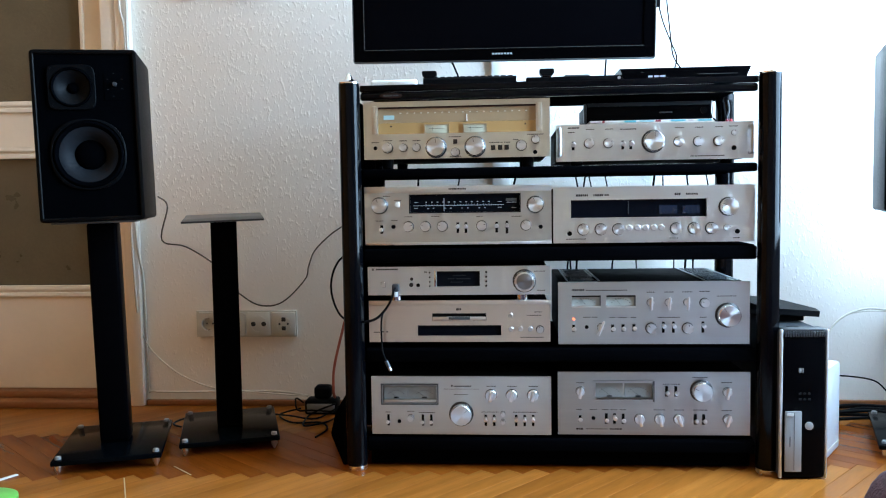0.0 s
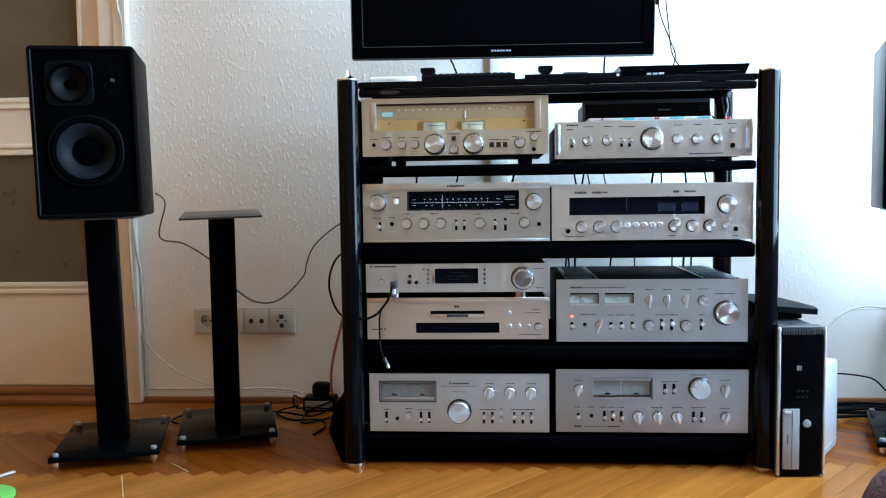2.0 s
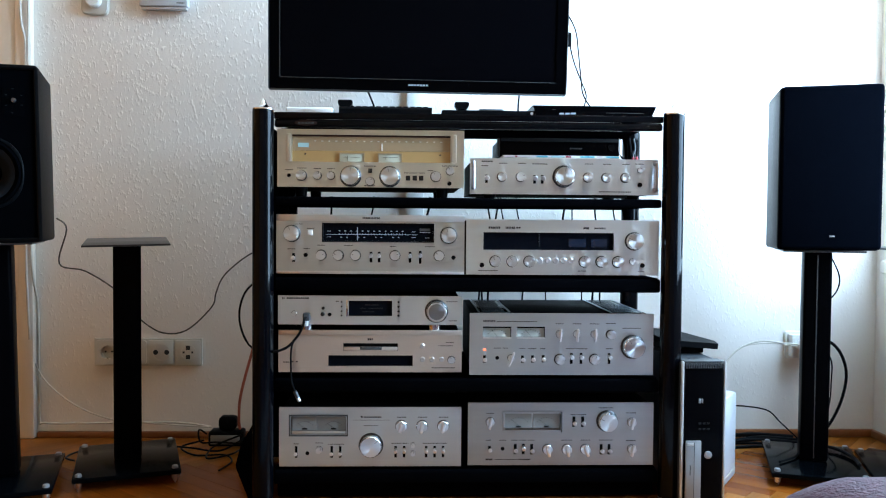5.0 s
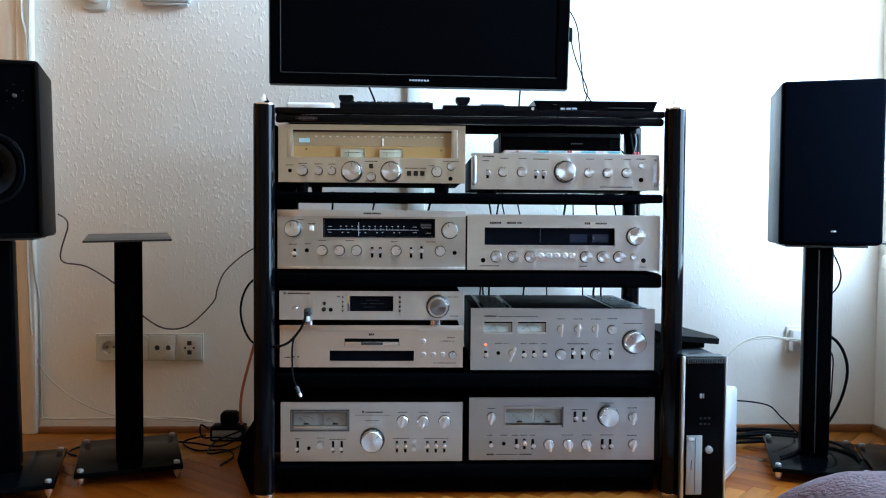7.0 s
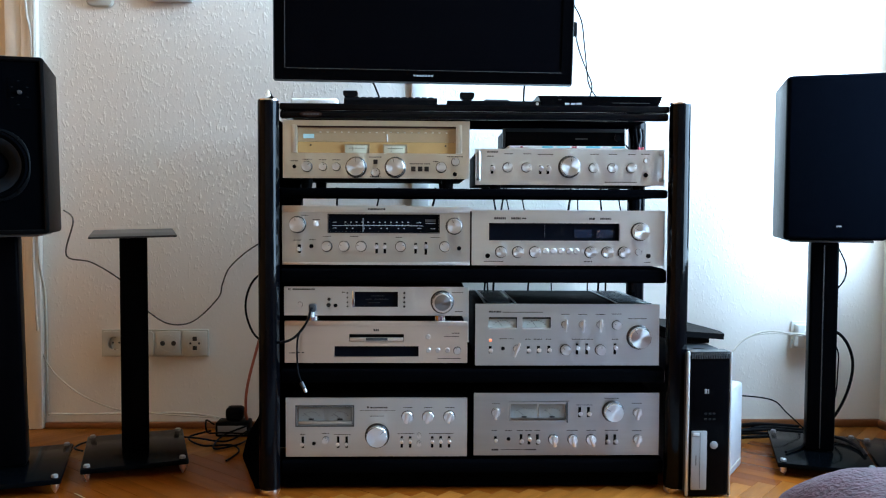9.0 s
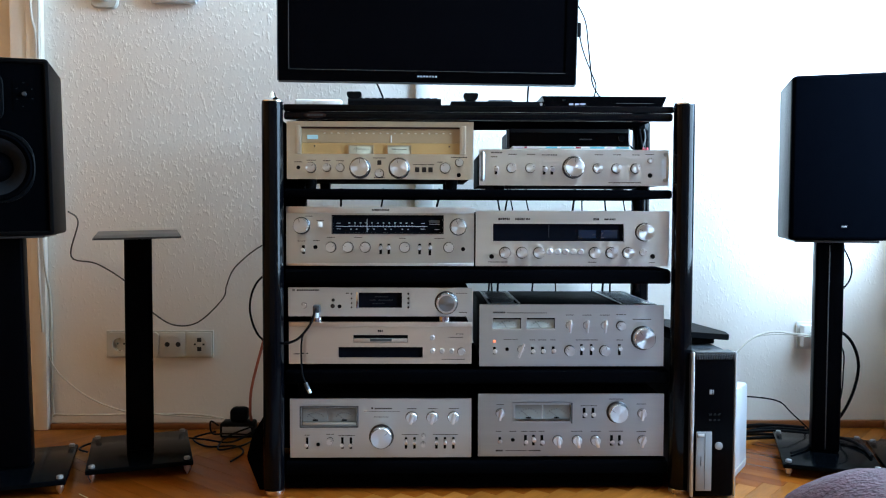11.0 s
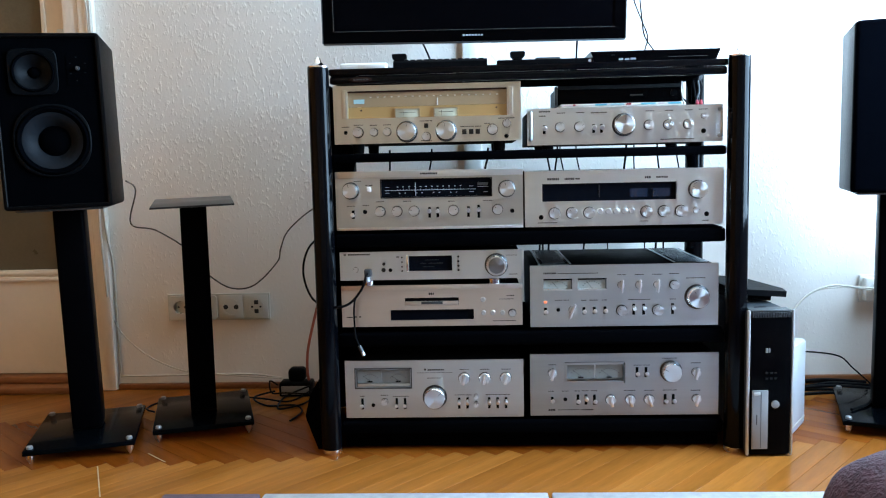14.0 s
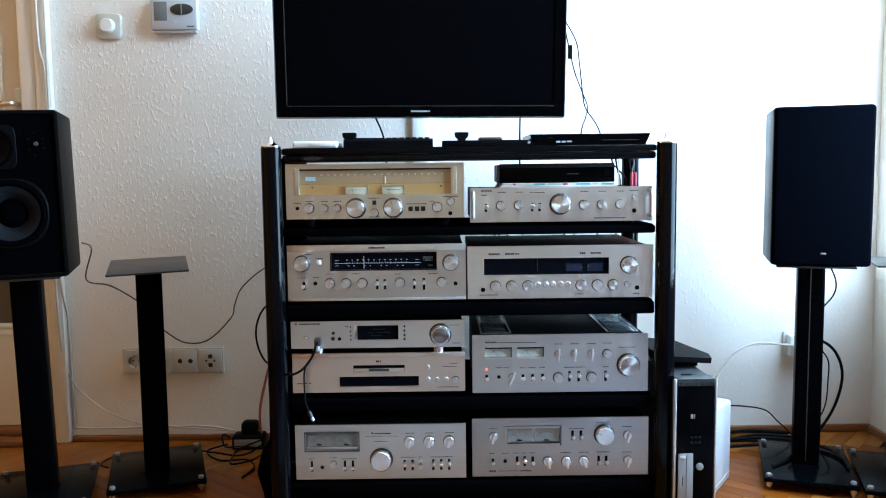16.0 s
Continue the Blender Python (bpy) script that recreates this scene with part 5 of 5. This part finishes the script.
part("frame", holed_plate(-1.054, -0.734, 0.219, 0.301, WALL_Y - 0.010, WALL_Y - 0.001, [(-1.014 + 0.08 * k - 0.034, -1.014 + 0.08 * k + 0.034, 0.226, 0.294) for k in range(4)]), M_CREAM, so)


def round_hole_plate(h, r, y0, y1, n=32):
    """A square plate of half width h with a round hole of radius r, from y0 (front) to y1."""
    bm = bmesh.new()
    rows = []
    for y in (y0, y1):
        c, o = [], []
        for k in range(n):
            a = 2 * math.pi * (k + 0.5) / n
            s_ = h / max(abs(math.cos(a)), abs(math.sin(a)))
            c.append(bm.verts.new((r * math.cos(a), y, r * math.sin(a))))
            o.append(bm.verts.new((s_ * math.cos(a), y, s_ * math.sin(a))))
        rows.append((c, o))
    (c0, o0), (c1, o1) = rows
    for k in range(n):
        j = (k + 1) % n
        bm.faces.new((o0[k], o0[j], c0[j], c0[k]))
        bm.faces.new((c0[k], c0[j], c1[j], c1[k]))
        bm.faces.new((o0[j], o0[k], o1[k], o1[j]))
    return bm


for k in range(4):
    cx = -1.014 + 0.08 * k
    q = pose(cx, WALL_Y - 0.0147, 0.260) @ FRONT
    if k in (0, 1):
        ins = part("outlet", round_hole_plate(0.0365, 0.0205, WALL_Y - 0.0160, WALL_Y - 0.0102), M_CREAM, so, m=pose(cx, 0, 0.260))
        part("well", lathe(bmesh.new(), [(0.0206, -0.0008), (0.0200, -0.0125), (0, -0.0125)], None, 32), M_CREAM, ins, m=q)
        for a in (-1, 1):
            part("hole", lathe(bmesh.new(), [(0.003, -0.0122), (0.003, -0.0118), (0, -0.0118)], pose(a * 0.0095, 0, 0), 12), M_SOCKH, ins, m=q)
            part("earth_clip", bx(cx - 0.003, cx + 0.003, WALL_Y - 0.013, WALL_Y - 0.004, 0.260 + a * 0.0185 - 0.001, 0.260 + a * 0.0185 + 0.001), M_CHROME, ins)
        continue
    ins = part("outlet", bx(cx - 0.0365, cx + 0.0365, WALL_Y - 0.0145, WALL_Y - 0.0103, 0.2235, 0.2965, 0.002), M_CREAM, so)
    if k == 2:
        part("ring", lathe(bmesh.new(), [(0.026, 0), (0.026, 0.001), (0.024, 0.001), (0.024, 0)], None, 32), M_CREAM, ins, m=q)
        for a in (-1, 1):
            part("hole", lathe(bmesh.new(), [(0.0075, 0), (0.0075, 0.0008), (0, 0.0008)], pose(a * 0.0165, 0, 0), 16), M_SOCKH, ins, m=q)
    else:
        part("ring", lathe(bmesh.new(), [(0.023, 0), (0.023, 0.001), (0.021, 0.001), (0.021, 0)], None, 32), M_CREAM, ins, m=q)
        for dx, dz, r_ in ((0, 0.014, 0.0065), (0, -0.014, 0.0065), (-0.013, 0, 0.003), (0.013, 0, 0.003)):
            part("hole", bx(cx + dx - r_, cx + dx + r_, WALL_Y - 0.0158, WALL_Y - 0.0148, 0.260 + dz - r_, 0.260 + dz + r_, 0.0008), M_SOCKH, ins)
dm = thing("dimmer_switch", pose(-1.047, WALL_Y, 1.307), "white round-knob wall dimmer", "light switch")
bm = lathe(bmesh.new(), [(0.041, 0), (0.041, 0.005), (0.037, 0.010), (0.026, 0.0115), (0, 0.0115)], None, 64)
for v in bm.verts:  # a square with softly rounded corners
    far = math.hypot(v.co.x, v.co.y)
    if far > 0.03:
        k = (abs(v.co.x / far) ** 5 + abs(v.co.y / far) ** 5) ** (-1 / 5)
        v.co.x, v.co.y = v.co.x * k, v.co.y * k
bm.transform(pose(-1.047, WALL_Y - 0.001, 1.307, 0, 3, 0) @ FRONT)
part("plate", bm, M_CREAM, dm)
part("knob", lathe(bmesh.new(), [(0.022, 0), (0.021, 0.015), (0.018, 0.018), (0, 0.018)], pose(-1.047, WALL_Y - 0.0128, 1.307) @ FRONT, 32), M_WHITEP, dm)
th = thing("thermostat", pose(-0.84, WALL_Y, 1.29), "grey-white wall thermostat with a grey display and rocker buttons", "thermostat")
part("body", bx(-0.911, -0.769, WALL_Y - 0.028, WALL_Y - 0.001, 1.290, 1.381, 0.004, 3), M_TSTAT, th)
part("lower_edge", bx(-0.906, -0.774, WALL_Y - 0.024, WALL_Y - 0.003, 1.282, 1.2895, 0.002), M_PCSIL, th)
part("display", bx(-0.900, -0.860, WALL_Y - 0.0292, WALL_Y - 0.0281, 1.318, 1.374, 0.0005), M_LCD, th, "dark grey display")
part("rocker_button", lathe(bmesh.new(), [(0.0350, 0), (0.0350, 0.003), (0.030, 0.0045), (0, 0.0045)], pose(-0.815, WALL_Y - 0.0281, 1.351) @ FRONT @ Matrix.Diagonal((1, 0.48, 1, 1)), 32), M_GREYP, th, "grey oval rocker button")
part("rocker_split", bx(-0.8158, -0.8142, WALL_Y - 0.0332, WALL_Y - 0.0322, 1.335, 1.367), M_PCSIL, th)
part("button", lathe(bmesh.new(), [(0.004, 0), (0.004, 0.002), (0, 0.002)], pose(-0.836, WALL_Y - 0.0281, 1.315) @ FRONT, 14), M_PCSIL, th)
part("print", bx(-0.802, -0.778, WALL_Y - 0.0286, WALL_Y - 0.0281, 1.299, 1.302), M_GREYP, th)
rs = thing("wall_socket", pose(1.11, WALL_Y, 0.245), "white wall socket with a white plug in it", "wall socket")
part("frame", bx(1.056, 1.138, WALL_Y - 0.012, WALL_Y - 0.001, 0.246, 0.330, 0.004), M_WHITEP, rs)
part("insert", bx(1.063, 1.131, WALL_Y - 0.040, WALL_Y - 0.0122, 0.254, 0.322, 0.004), M_WHITEP, rs)
pl = part("plug", lathe(bmesh.new(), [(0.019, 0), (0.019, 0.022), (0.012, 0.032), (0, 0.032)], pose(1.097, WALL_Y - 0.0402, 0.292) @ FRONT, 24), M_WHITEP, rs, "white mains plug")

# ---- power strip and cables ----
ps = thing("power_strip", pose(-0.64, 0.49, 0), "grey power strip with a black plug on the floor", "power strip")
part("body", bx(-0.690, -0.592, 0.46, 0.52, 0.0, 0.043, 0.006), M_BLACK, ps)
part("face", bx(-0.682, -0.598, 0.4575, 0.4598, 0.008, 0.034, 0.001), M_DRIVE, ps)
part("plug", bx(-0.664, -0.612, 0.470, 0.515, 0.0435, 0.084, 0.012, 3), M_BLACK, ps, "fat black mains plug")

cable("speaker_cable", [(-1.06, 0.33, 0.66), (-1.09, 0.46, 0.63), (-1.15, 0.55, 0.526), (-1.078, 0.56, 0.504), (-0.989, 0.56, 0.448), (-0.951, 0.56, 0.395), (-0.911, 0.56, 0.355), (-0.849, 0.56, 0.319), (-0.777, 0.56, 0.328),
                        (-0.703, 0.56, 0.398), (-0.690, 0.56, 0.44), (-0.665, 0.56, 0.494), (-0.593, 0.55, 0.554), (-0.522, 0.50, 0.579), (-0.40, 0.42, 0.60)], 0.0023, M_CABLEBR, "thin brown speaker wire hanging along the wall")
cable("wall_cable", [(-1.240, 0.562, 0.60), (-1.245, 0.562, 0.429), (-1.231, 0.562, 0.231), (-1.147, 0.563, 0.123), (-1.021, 0.563, 0.06), (-0.876, 0.56, 0.044), (-0.705, 0.53, 0.040)], 0.0019, M_CABLEW, "white cable drooping along the wall")
cable("wall_cable", [(-1.221, 0.568, 0.25), (-1.219, 0.568, 0.06), (-1.20, 0.560, 0.046), (-1.10, 0.562, 0.044), (-0.969, 0.562, 0.046), (-0.80, 0.562, 0.046), (-0.695, 0.53, 0.040)], 0.0030, M_CABLEW, "white cable lying on the baseboard")
cable("wall_cable", [(-1.255, 0.540, 1.60), (-1.253, 0.540, 1.268), (-1.239, 0.541, 1.165), (-1.239, 0.541, 0.923), (-1.243, 0.541, 0.571), (-1.240, 0.541, 0.429), (-1.236, 0.544, 0.30)], 0.0036, M_CABLEW, "white cable running down the door frame")
cable("wall_cable", [(-1.229, 0.541, 1.60), (-1.230, 0.541, 1.268), (-1.232, 0.541, 1.114), (-1.229, 0.541, 0.571), (-1.222, 0.566, 0.40), (-1.221, 0.568, 0.231)], 0.0034, M_CABLEW, "white cable running down the door frame")
cable("red_cable", [(-0.49, 0.42, 0.42), (-0.533, 0.45, 0.366), (-0.569, 0.45, 0.248), (-0.594, 0.45, 0.147), (-0.599, 0.455, 0.079), (-0.60, 0.475, 0.05)], 0.0042, M_CABLER, "reddish brown cable hanging beside the rack")
cable("black_cable", [(-0.44, 0.385, 0.53), (-0.475, 0.30, 0.515), (-0.521, 0.2, 0.483), (-0.543, 0.2, 0.412), (-0.519, 0.2, 0.339), (-0.48, 0.28, 0.30), (-0.47, 0.39, 0.28)], 0.0028, M_CABLEB, "black cable looping out beside the rack")
cable("headphone_cable", [(-0.342, -0.022, 0.436), (-0.345, -0.034, 0.428), (-0.348, -0.033, 0.415), (-0.361, -0.030, 0.392), (-0.383, -0.030, 0.368), (-0.409, -0.030, 0.357), (-0.4155, -0.010, 0.355), (-0.4145, 0.03, 0.354), (-0.4145, 0.12, 0.35)], 0.0030, M_CABLEB,
      "black lead plugged into the slim amplifier")
pg = thing("audio_plug", pose(-0.342, -0.01, 0.436), "grey angled audio plug in the slim amplifier's front", "plug")
part("body", bx(-0.350, -0.334, -0.024, -0.0015, 0.427, 0.445, 0.003), M_GREYP, pg)
part("collar", lathe(bmesh.new(), [(0.006, 0), (0.006, 0.012), (0, 0.012)], pose(-0.343, -0.018, 0.4150), 14), M_PCSIL, pg)
dl = cable("dangling_lead", [(-0.352, -0.030, 0.405), (-0.371, -0.026, 0.378), (-0.376, -0.025, 0.352), (-0.376, -0.024, 0.312), (-0.374, -0.024, 0.285), (-0.366, -0.024, 0.262)], 0.0022, M_CABLEB, "thin black lead hanging in front of the disc player")
bm = tube([(-0.367, -0.024, 0.264), (-0.360, -0.024, 0.249)], 0.0048, 2, 10)
part("plug_body", bm, M_GREYP, dl)
part("plug_tip", tube([(-0.3605, -0.024, 0.250), (-0.356, -0.024, 0.2405)], 0.0040, 2, 10), M_PCSIL, dl, "bright metal plug tip")
cable("tv_cable", [(-0.235, 0.28, 1.10), (-0.232, 0.33, 1.034), (-0.219, 0.38, 1.006), (-0.200, 0.42, 0.951), (-0.192, 0.43, 0.86)], 0.0026, M_CABLEB, "thin black cable hanging from the television")
cable("tv_cable", [(0.202, 0.28, 1.10), (0.202, 0.40, 1.03), (0.202, 0.43, 1.001), (0.201, 0.43, 0.958), (0.201, 0.43, 0.86), (0.21, 0.42, 0.80)], 0.0026, M_CABLEB, "thin black cable hanging from the television")
cable("tv_cable", [(0.30, 0.50, 1.36), (0.361, 0.55, 1.291), (0.388, 0.55, 1.238), (0.397, 0.55, 1.176), (0.405, 0.55, 1.105), (0.415, 0.55, 1.043), (0.453, 0.55, 0.984), (0.48, 0.53, 0.90)], 0.0021, M_CABLEB, "thin dark cable beside the television")
cable("tv_cable", [(0.345, 0.52, 1.29), (0.370, 0.55, 1.200), (0.384, 0.55, 1.145), (0.405, 0.548, 1.09), (0.422, 0.548, 1.045), (0.416, 0.55, 1.01), (0.405, 0.55, 0.977), (0.39, 0.52, 0.90)], 0.0021, M_CABLEB, "thin dark cable beside the television")
tagged(part("cable_plug", bx(0.361, 0.375, 0.542, 0.556, 1.190, 1.232, 0.003), M_BLACK), "small black connector on a hanging cable", "plug")
for x0, x1, m_, lab in ((0.452, 0.494, M_CABLEB, "black"), (0.462, 0.476, M_CABLEB, "black"), (0.470, 0.472, M_CABLEW, "white"), (0.500, 0.512, M_CABLEB, "black"), (0.512, 0.506, M_GREYP, "grey"), (0.518, 0.520, M_CABLEB, "black")):
    cable("audio_lead", [(x0, 0.335, 0.893), (x0 + 0.003, 0.332, 0.868), ((x0 + x1) / 2, 0.33, 0.846), (x1, 0.332, 0.82), (x1, 0.338, 0.77), (x1 - 0.02, 0.345, 0.735)], 0.0024, m_, lab + " audio lead hanging inside the rear of the rack")
for x in (0.507, 0.517):
    tagged(part("audio_plug", lathe(bmesh.new(), [(0, 0.800), (0.0048, 0.801), (0.0048, 0.834), (0.0030, 0.842), (0, 0.842)], pose(x, 0.322, 0), 14), M_CRIMS), "red plastic plug on an audio lead", "plug")
UPPER = (-0.33, -0.21, -0.05, 0.116, 0.146, 0.153, 0.198, 0.339, 0.360, 0.425, 0.478)
LOWER = (0.095, 0.103, 0.124, 0.230, 0.284, 0.393, 0.430, 0.447)
for xs, z in ((UPPER, 0.70), (LOWER, 0.50)):
    for x in xs:
        lean = random.uniform(-0.022, 0.022)
        cable("audio_lead", [(x, 0.425, z + 0.03), (x + 0.1 * lean, 0.43, z), (x + 0.6 * lean, 0.435, z - 0.05), (x + lean, 0.43, z - 0.14)], random.choice((0.0019, 0.0025, 0.0031)), M_CABLEB,
              "black audio lead hanging behind the rack")
cable("white_cable", [(1.095, 0.525, 0.292), (1.04, 0.51, 0.299), (1.017, 0.5, 0.302), (0.946, 0.5, 0.307), (0.876, 0.5, 0.277), (0.816, 0.48, 0.206), (0.800, 0.45, 0.14), (0.80, 0.42, 0.01)], 0.0029, M_CABLEW, "white mains cable arching to the wall socket")
cable("white_cable", [(1.095, 0.53, 0.285), (0.99, 0.53, 0.297), (0.90, 0.53, 0.282), (0.83, 0.50, 0.225), (0.76, 0.46, 0.17), (0.72, 0.42, 0.15)], 0.0019, M_CABLEW, "thin white cable arching to the wall socket")
cable("black_cable", [(1.10, 0.51, 0.33), (1.145, 0.46, 0.31), (1.175, 0.45, 0.27), (1.189, 0.45, 0.21), (1.174, 0.45, 0.134), (1.142, 0.455, 0.064), (1.10, 0.46, 0.02), (1.0, 0.47, 0.008)], 0.0044, M_CABLEB, "black cable curving behind the speaker stand")
cable("black_cable", [(1.12, 0.52, 0.31), (1.16, 0.49, 0.26), (1.165, 0.49, 0.19), (1.15, 0.48, 0.10), (1.10, 0.48, 0.03), (1.02, 0.48, 0.008)], 0.0022, M_CABLEB, "thin black cable curving behind the speaker stand")
cable("speaker_cable", [(1.055, 0.385, 0.66), (1.10, 0.42, 0.60), (1.142, 0.42, 0.52), (1.140, 0.42, 0.47), (1.10, 0.42, 0.42), (1.06, 0.42, 0.35), (1.04, 0.41, 0.05)], 0.0024, M_CABLEB, "thin speaker wire falling from the loudspeaker")
cable("thin_cable", [(0.80, 0.42, 0.122), (0.849, 0.45, 0.124), (0.949, 0.45, 0.111), (0.993, 0.45, 0.074), (1.038, 0.45, 0.033), (1.06, 0.44, 0.008)], 0.0022, M_CABLEB, "thin dark cable by the speaker stand")
for k in range(7):
    y, z = 0.40 + 0.022 * k, 0.006 + (0.010 if k % 2 else 0)
    cable("black_cable", [(0.62, y + 0.02, z), (0.74, y + random.uniform(-0.015, 0.015), z + 0.002), (0.84, y + random.uniform(-0.02, 0.02), z + random.uniform(0, 0.012)),
                          (0.94, y + random.uniform(-0.02, 0.02), z + random.uniform(0, 0.016)), (1.06, y * 0.9 + 0.05, z)], 0.0046, M_CABLEB, "black cable lying on the floor by the wall")
cable("black_cable", [(0.86, 0.16, 0.0415), (0.92, 0.205, 0.041), (0.955, 0.25, 0.041)], 0.0036, M_CABLEB, "black cable lying over the glass base")
cable("black_cable", [(1.045, 0.33, 0.0405), (1.075, 0.28, 0.041), (1.075, 0.20, 0.041), (1.055, 0.13, 0.041)], 0.0044, M_CABLEB, "black cable lying over the glass base")
for pts in ([(-0.70, 0.46, 0.02), (-0.76, 0.44, 0.006), (-0.70, 0.36, 0.005), (-0.62, 0.36, 0.006), (-0.585, 0.30, 0.005), (-0.60, 0.22, 0.005)],
            [(-0.58, 0.45, 0.03), (-0.64, 0.40, 0.006), (-0.72, 0.40, 0.014), (-0.80, 0.45, 0.006), (-0.90, 0.47, 0.005)],
            [(-0.59, 0.44, 0.04), (-0.66, 0.42, 0.014), (-0.66, 0.33, 0.005), (-0.60, 0.34, 0.012), (-0.585, 0.41, 0.006)],
            [(-0.70, 0.49, 0.03), (-0.715, 0.46, 0.05), (-0.705, 0.44, 0.02), (-0.66, 0.43, 0.022), (-0.57, 0.42, 0.02)],
            [(-0.95, 0.42, 0.005), (-1.03, 0.40, 0.005), (-1.045, 0.34, 0.005), (-1.01, 0.31, 0.005)]):
    cable("black_cable", pts, 0.0027, M_CABLEB, "black cable lying tangled on the parquet")

# ---- pouf, rug and litter on the floor ----


def pouf():
    bm = bx(-0.33, 0.33, -0.30, 0.30, 0.0, 0.400, 0.100, 7)
    bmesh.ops.subdivide_edges(bm, edges=[e for e in bm.edges if e.calc_length() > 0.05], cuts=7, use_grid_fill=True)
    for v in bm.verts:
        x, y, z = v.co
        if z > 0.02:
            v.co.z += 0.012 * max(0, 1 - (x / 0.33) ** 2) * max(0, 1 - (y / 0.3) ** 2) * (z / 0.395)
            v.co += Vector((x, y, 0.3 * z)).normalized() * 0.007 * noise.noise(v.co * 7)
    return bm


pf = part("pouf", pouf(), M_PURPLE, m=pose(0.578, -1.322, 0.004, 0, 0, 2))
tagged(pf, "soft square pouf covered in pilled purple fleece", "pouf")

rug = thing("rug", pose(0, -1.2, 0), "pale patchwork rug with plum pieces on the parquet", "rug")
for i, (a, b) in enumerate(((-0.750, -0.545), (-0.537, 0.053), (0.061, 0.64), (0.648, 1.10))):
    for j, (c, d) in enumerate(((-0.80, -0.280), (-1.40, -0.808), (-2.0, -1.408))):
        # Rear rows, out of view, are plum to dim what the panels reflect.
        part("patch", bx(a, b, c, d, 0.0005, 0.011, 0.004), M_RUGB if i == 0 or j > 0 else M_RUGA, rug, "plum patch" if i == 0 or j > 0 else "pale patch")
gt = part("toy_lid", lathe(bmesh.new(), [(0, 0.0), (0.062, 0.0), (0.066, 0.004), (0.066, 0.012), (0.060, 0.015), (0, 0.015)], pose(-1.213, -0.265, 0), 36), M_GREEN)
tagged(gt, "bright green plastic lid lying on the parquet", "lid")
tagged(part("paper_strip", bx(-0.006, 0.006, -0.035, 0.035, 0.0005, 0.003, 0.001), M_PAPER, m=pose(-1.268, -0.115, 0, 0, 0, -28)), "pale paper strip lying on the parquet", "paper")

# ---- herringbone parquet ----
PW, PN = 0.045, 11
PL = PW * PN
TURN = Matrix.Translation((-0.10, -0.04, 0)) @ Matrix.Rotation(radians(4.2), 4, "Z") @ Matrix.Translation((0.02, -PL / math.sqrt(2), 0)) @ Matrix.Rotation(radians(-45), 4, "Z")


def plank_bm(bm, m, up=0.0):
    a, b, g, c = PL, PW, 0.0003, 0.0005
    lo = [(g, g), (a - g, g), (a - g, b - g), (g, b - g)]
    hi = [(g + c, g + c), (a - g - c, g + c), (a - g - c, b - g - c), (g + c, b - g - c)]
    v0 = [bm.verts.new(m @ Vector((x, y, -0.012))) for x, y in lo]
    v1 = [bm.verts.new(m @ Vector((x, y, -0.0004 + up))) for x, y in lo]
    v2 = [bm.verts.new(m @ Vector((x, y, up))) for x, y in hi]
    bm.faces.new(v2)
    for r, s in ((v0, v1), (v1, v2)):
        for i in range(4):
            j = (i + 1) % 4
            bm.faces.new((r[i], r[j], s[j], s[i]))


spots = []
for k in range(-12, 13):
    for i in range(-105, 106):
        spots.append((0, TURN @ Matrix.Translation(((i + 2 * PN * k) * PW, i * PW, 0))))
        spots.append((1, TURN @ Matrix.Translation((i * PW, (i + 1 + 2 * PN * k) * PW, 0)) @ Matrix.Translation((PW, 0, 0)) @ Matrix.Rotation(radians(90), 4, "Z")))
planks = []
# One direction gets the dull sheen colour, the other the bright one.
for m_ in (M_OAKD, M_OAK):
    bm = bmesh.new()
    plank_bm(bm, Matrix())
    planks.append(to_mesh("plank", bm, m_, smooth=False))
parquet = thing("floor_parquet", pose(0, 0, 0), "varnished honey-brown oak herringbone parquet", "floor", kind="structure")
# Two thin pale strips lying on the planks.
for ax, ay, bx_, by, w in ((-0.982, -0.096, -0.893, -0.271, 0.0014), (-0.896, -0.012, -0.830, -0.071, 0.0012)):
    run = Vector((bx_ - ax, by - ay, 0))
    part("pale_strip", bx(0, run.length, -w, w, 0.0003, 0.0010), M_PALE_STRIP, parquet, "thin pale strip on the parquet", m=pose(ax, ay, 0, 0, 0, math.degrees(math.atan2(run.y, run.x))))
near, rest = [], []
for way, m in spots:
    c = m @ Vector((PL / 2, PW / 2, 0))
    if not (ROOM_L + 0.02 < c.x < ROOM_R + 0.1 and BACK_Y < c.y < WALL_Y + 0.14):
        continue
    (near if -1.75 < c.x and c.y > -0.55 else rest).append((way, m))
for way, m in near:
    flip = Matrix.Translation((PL, PW, 0)) @ Matrix.Rotation(math.pi, 4, "Z") if random.random() < 0.5 else Matrix()
    part("plank", planks[way], None, parquet, m=m @ flip @ Matrix.Translation((0, 0, random.uniform(-0.0003, 0))))
for way, m_ in ((0, M_OAKDF), (1, M_OAKF)):
    bm = bmesh.new()
    for w_, m in rest:
        if w_ == way:
            plank_bm(bm, m)
    field = part("planks_field", to_mesh("planks_field", bm, m_, smooth=False), None, parquet)
    tagged(field, kind="stuff")
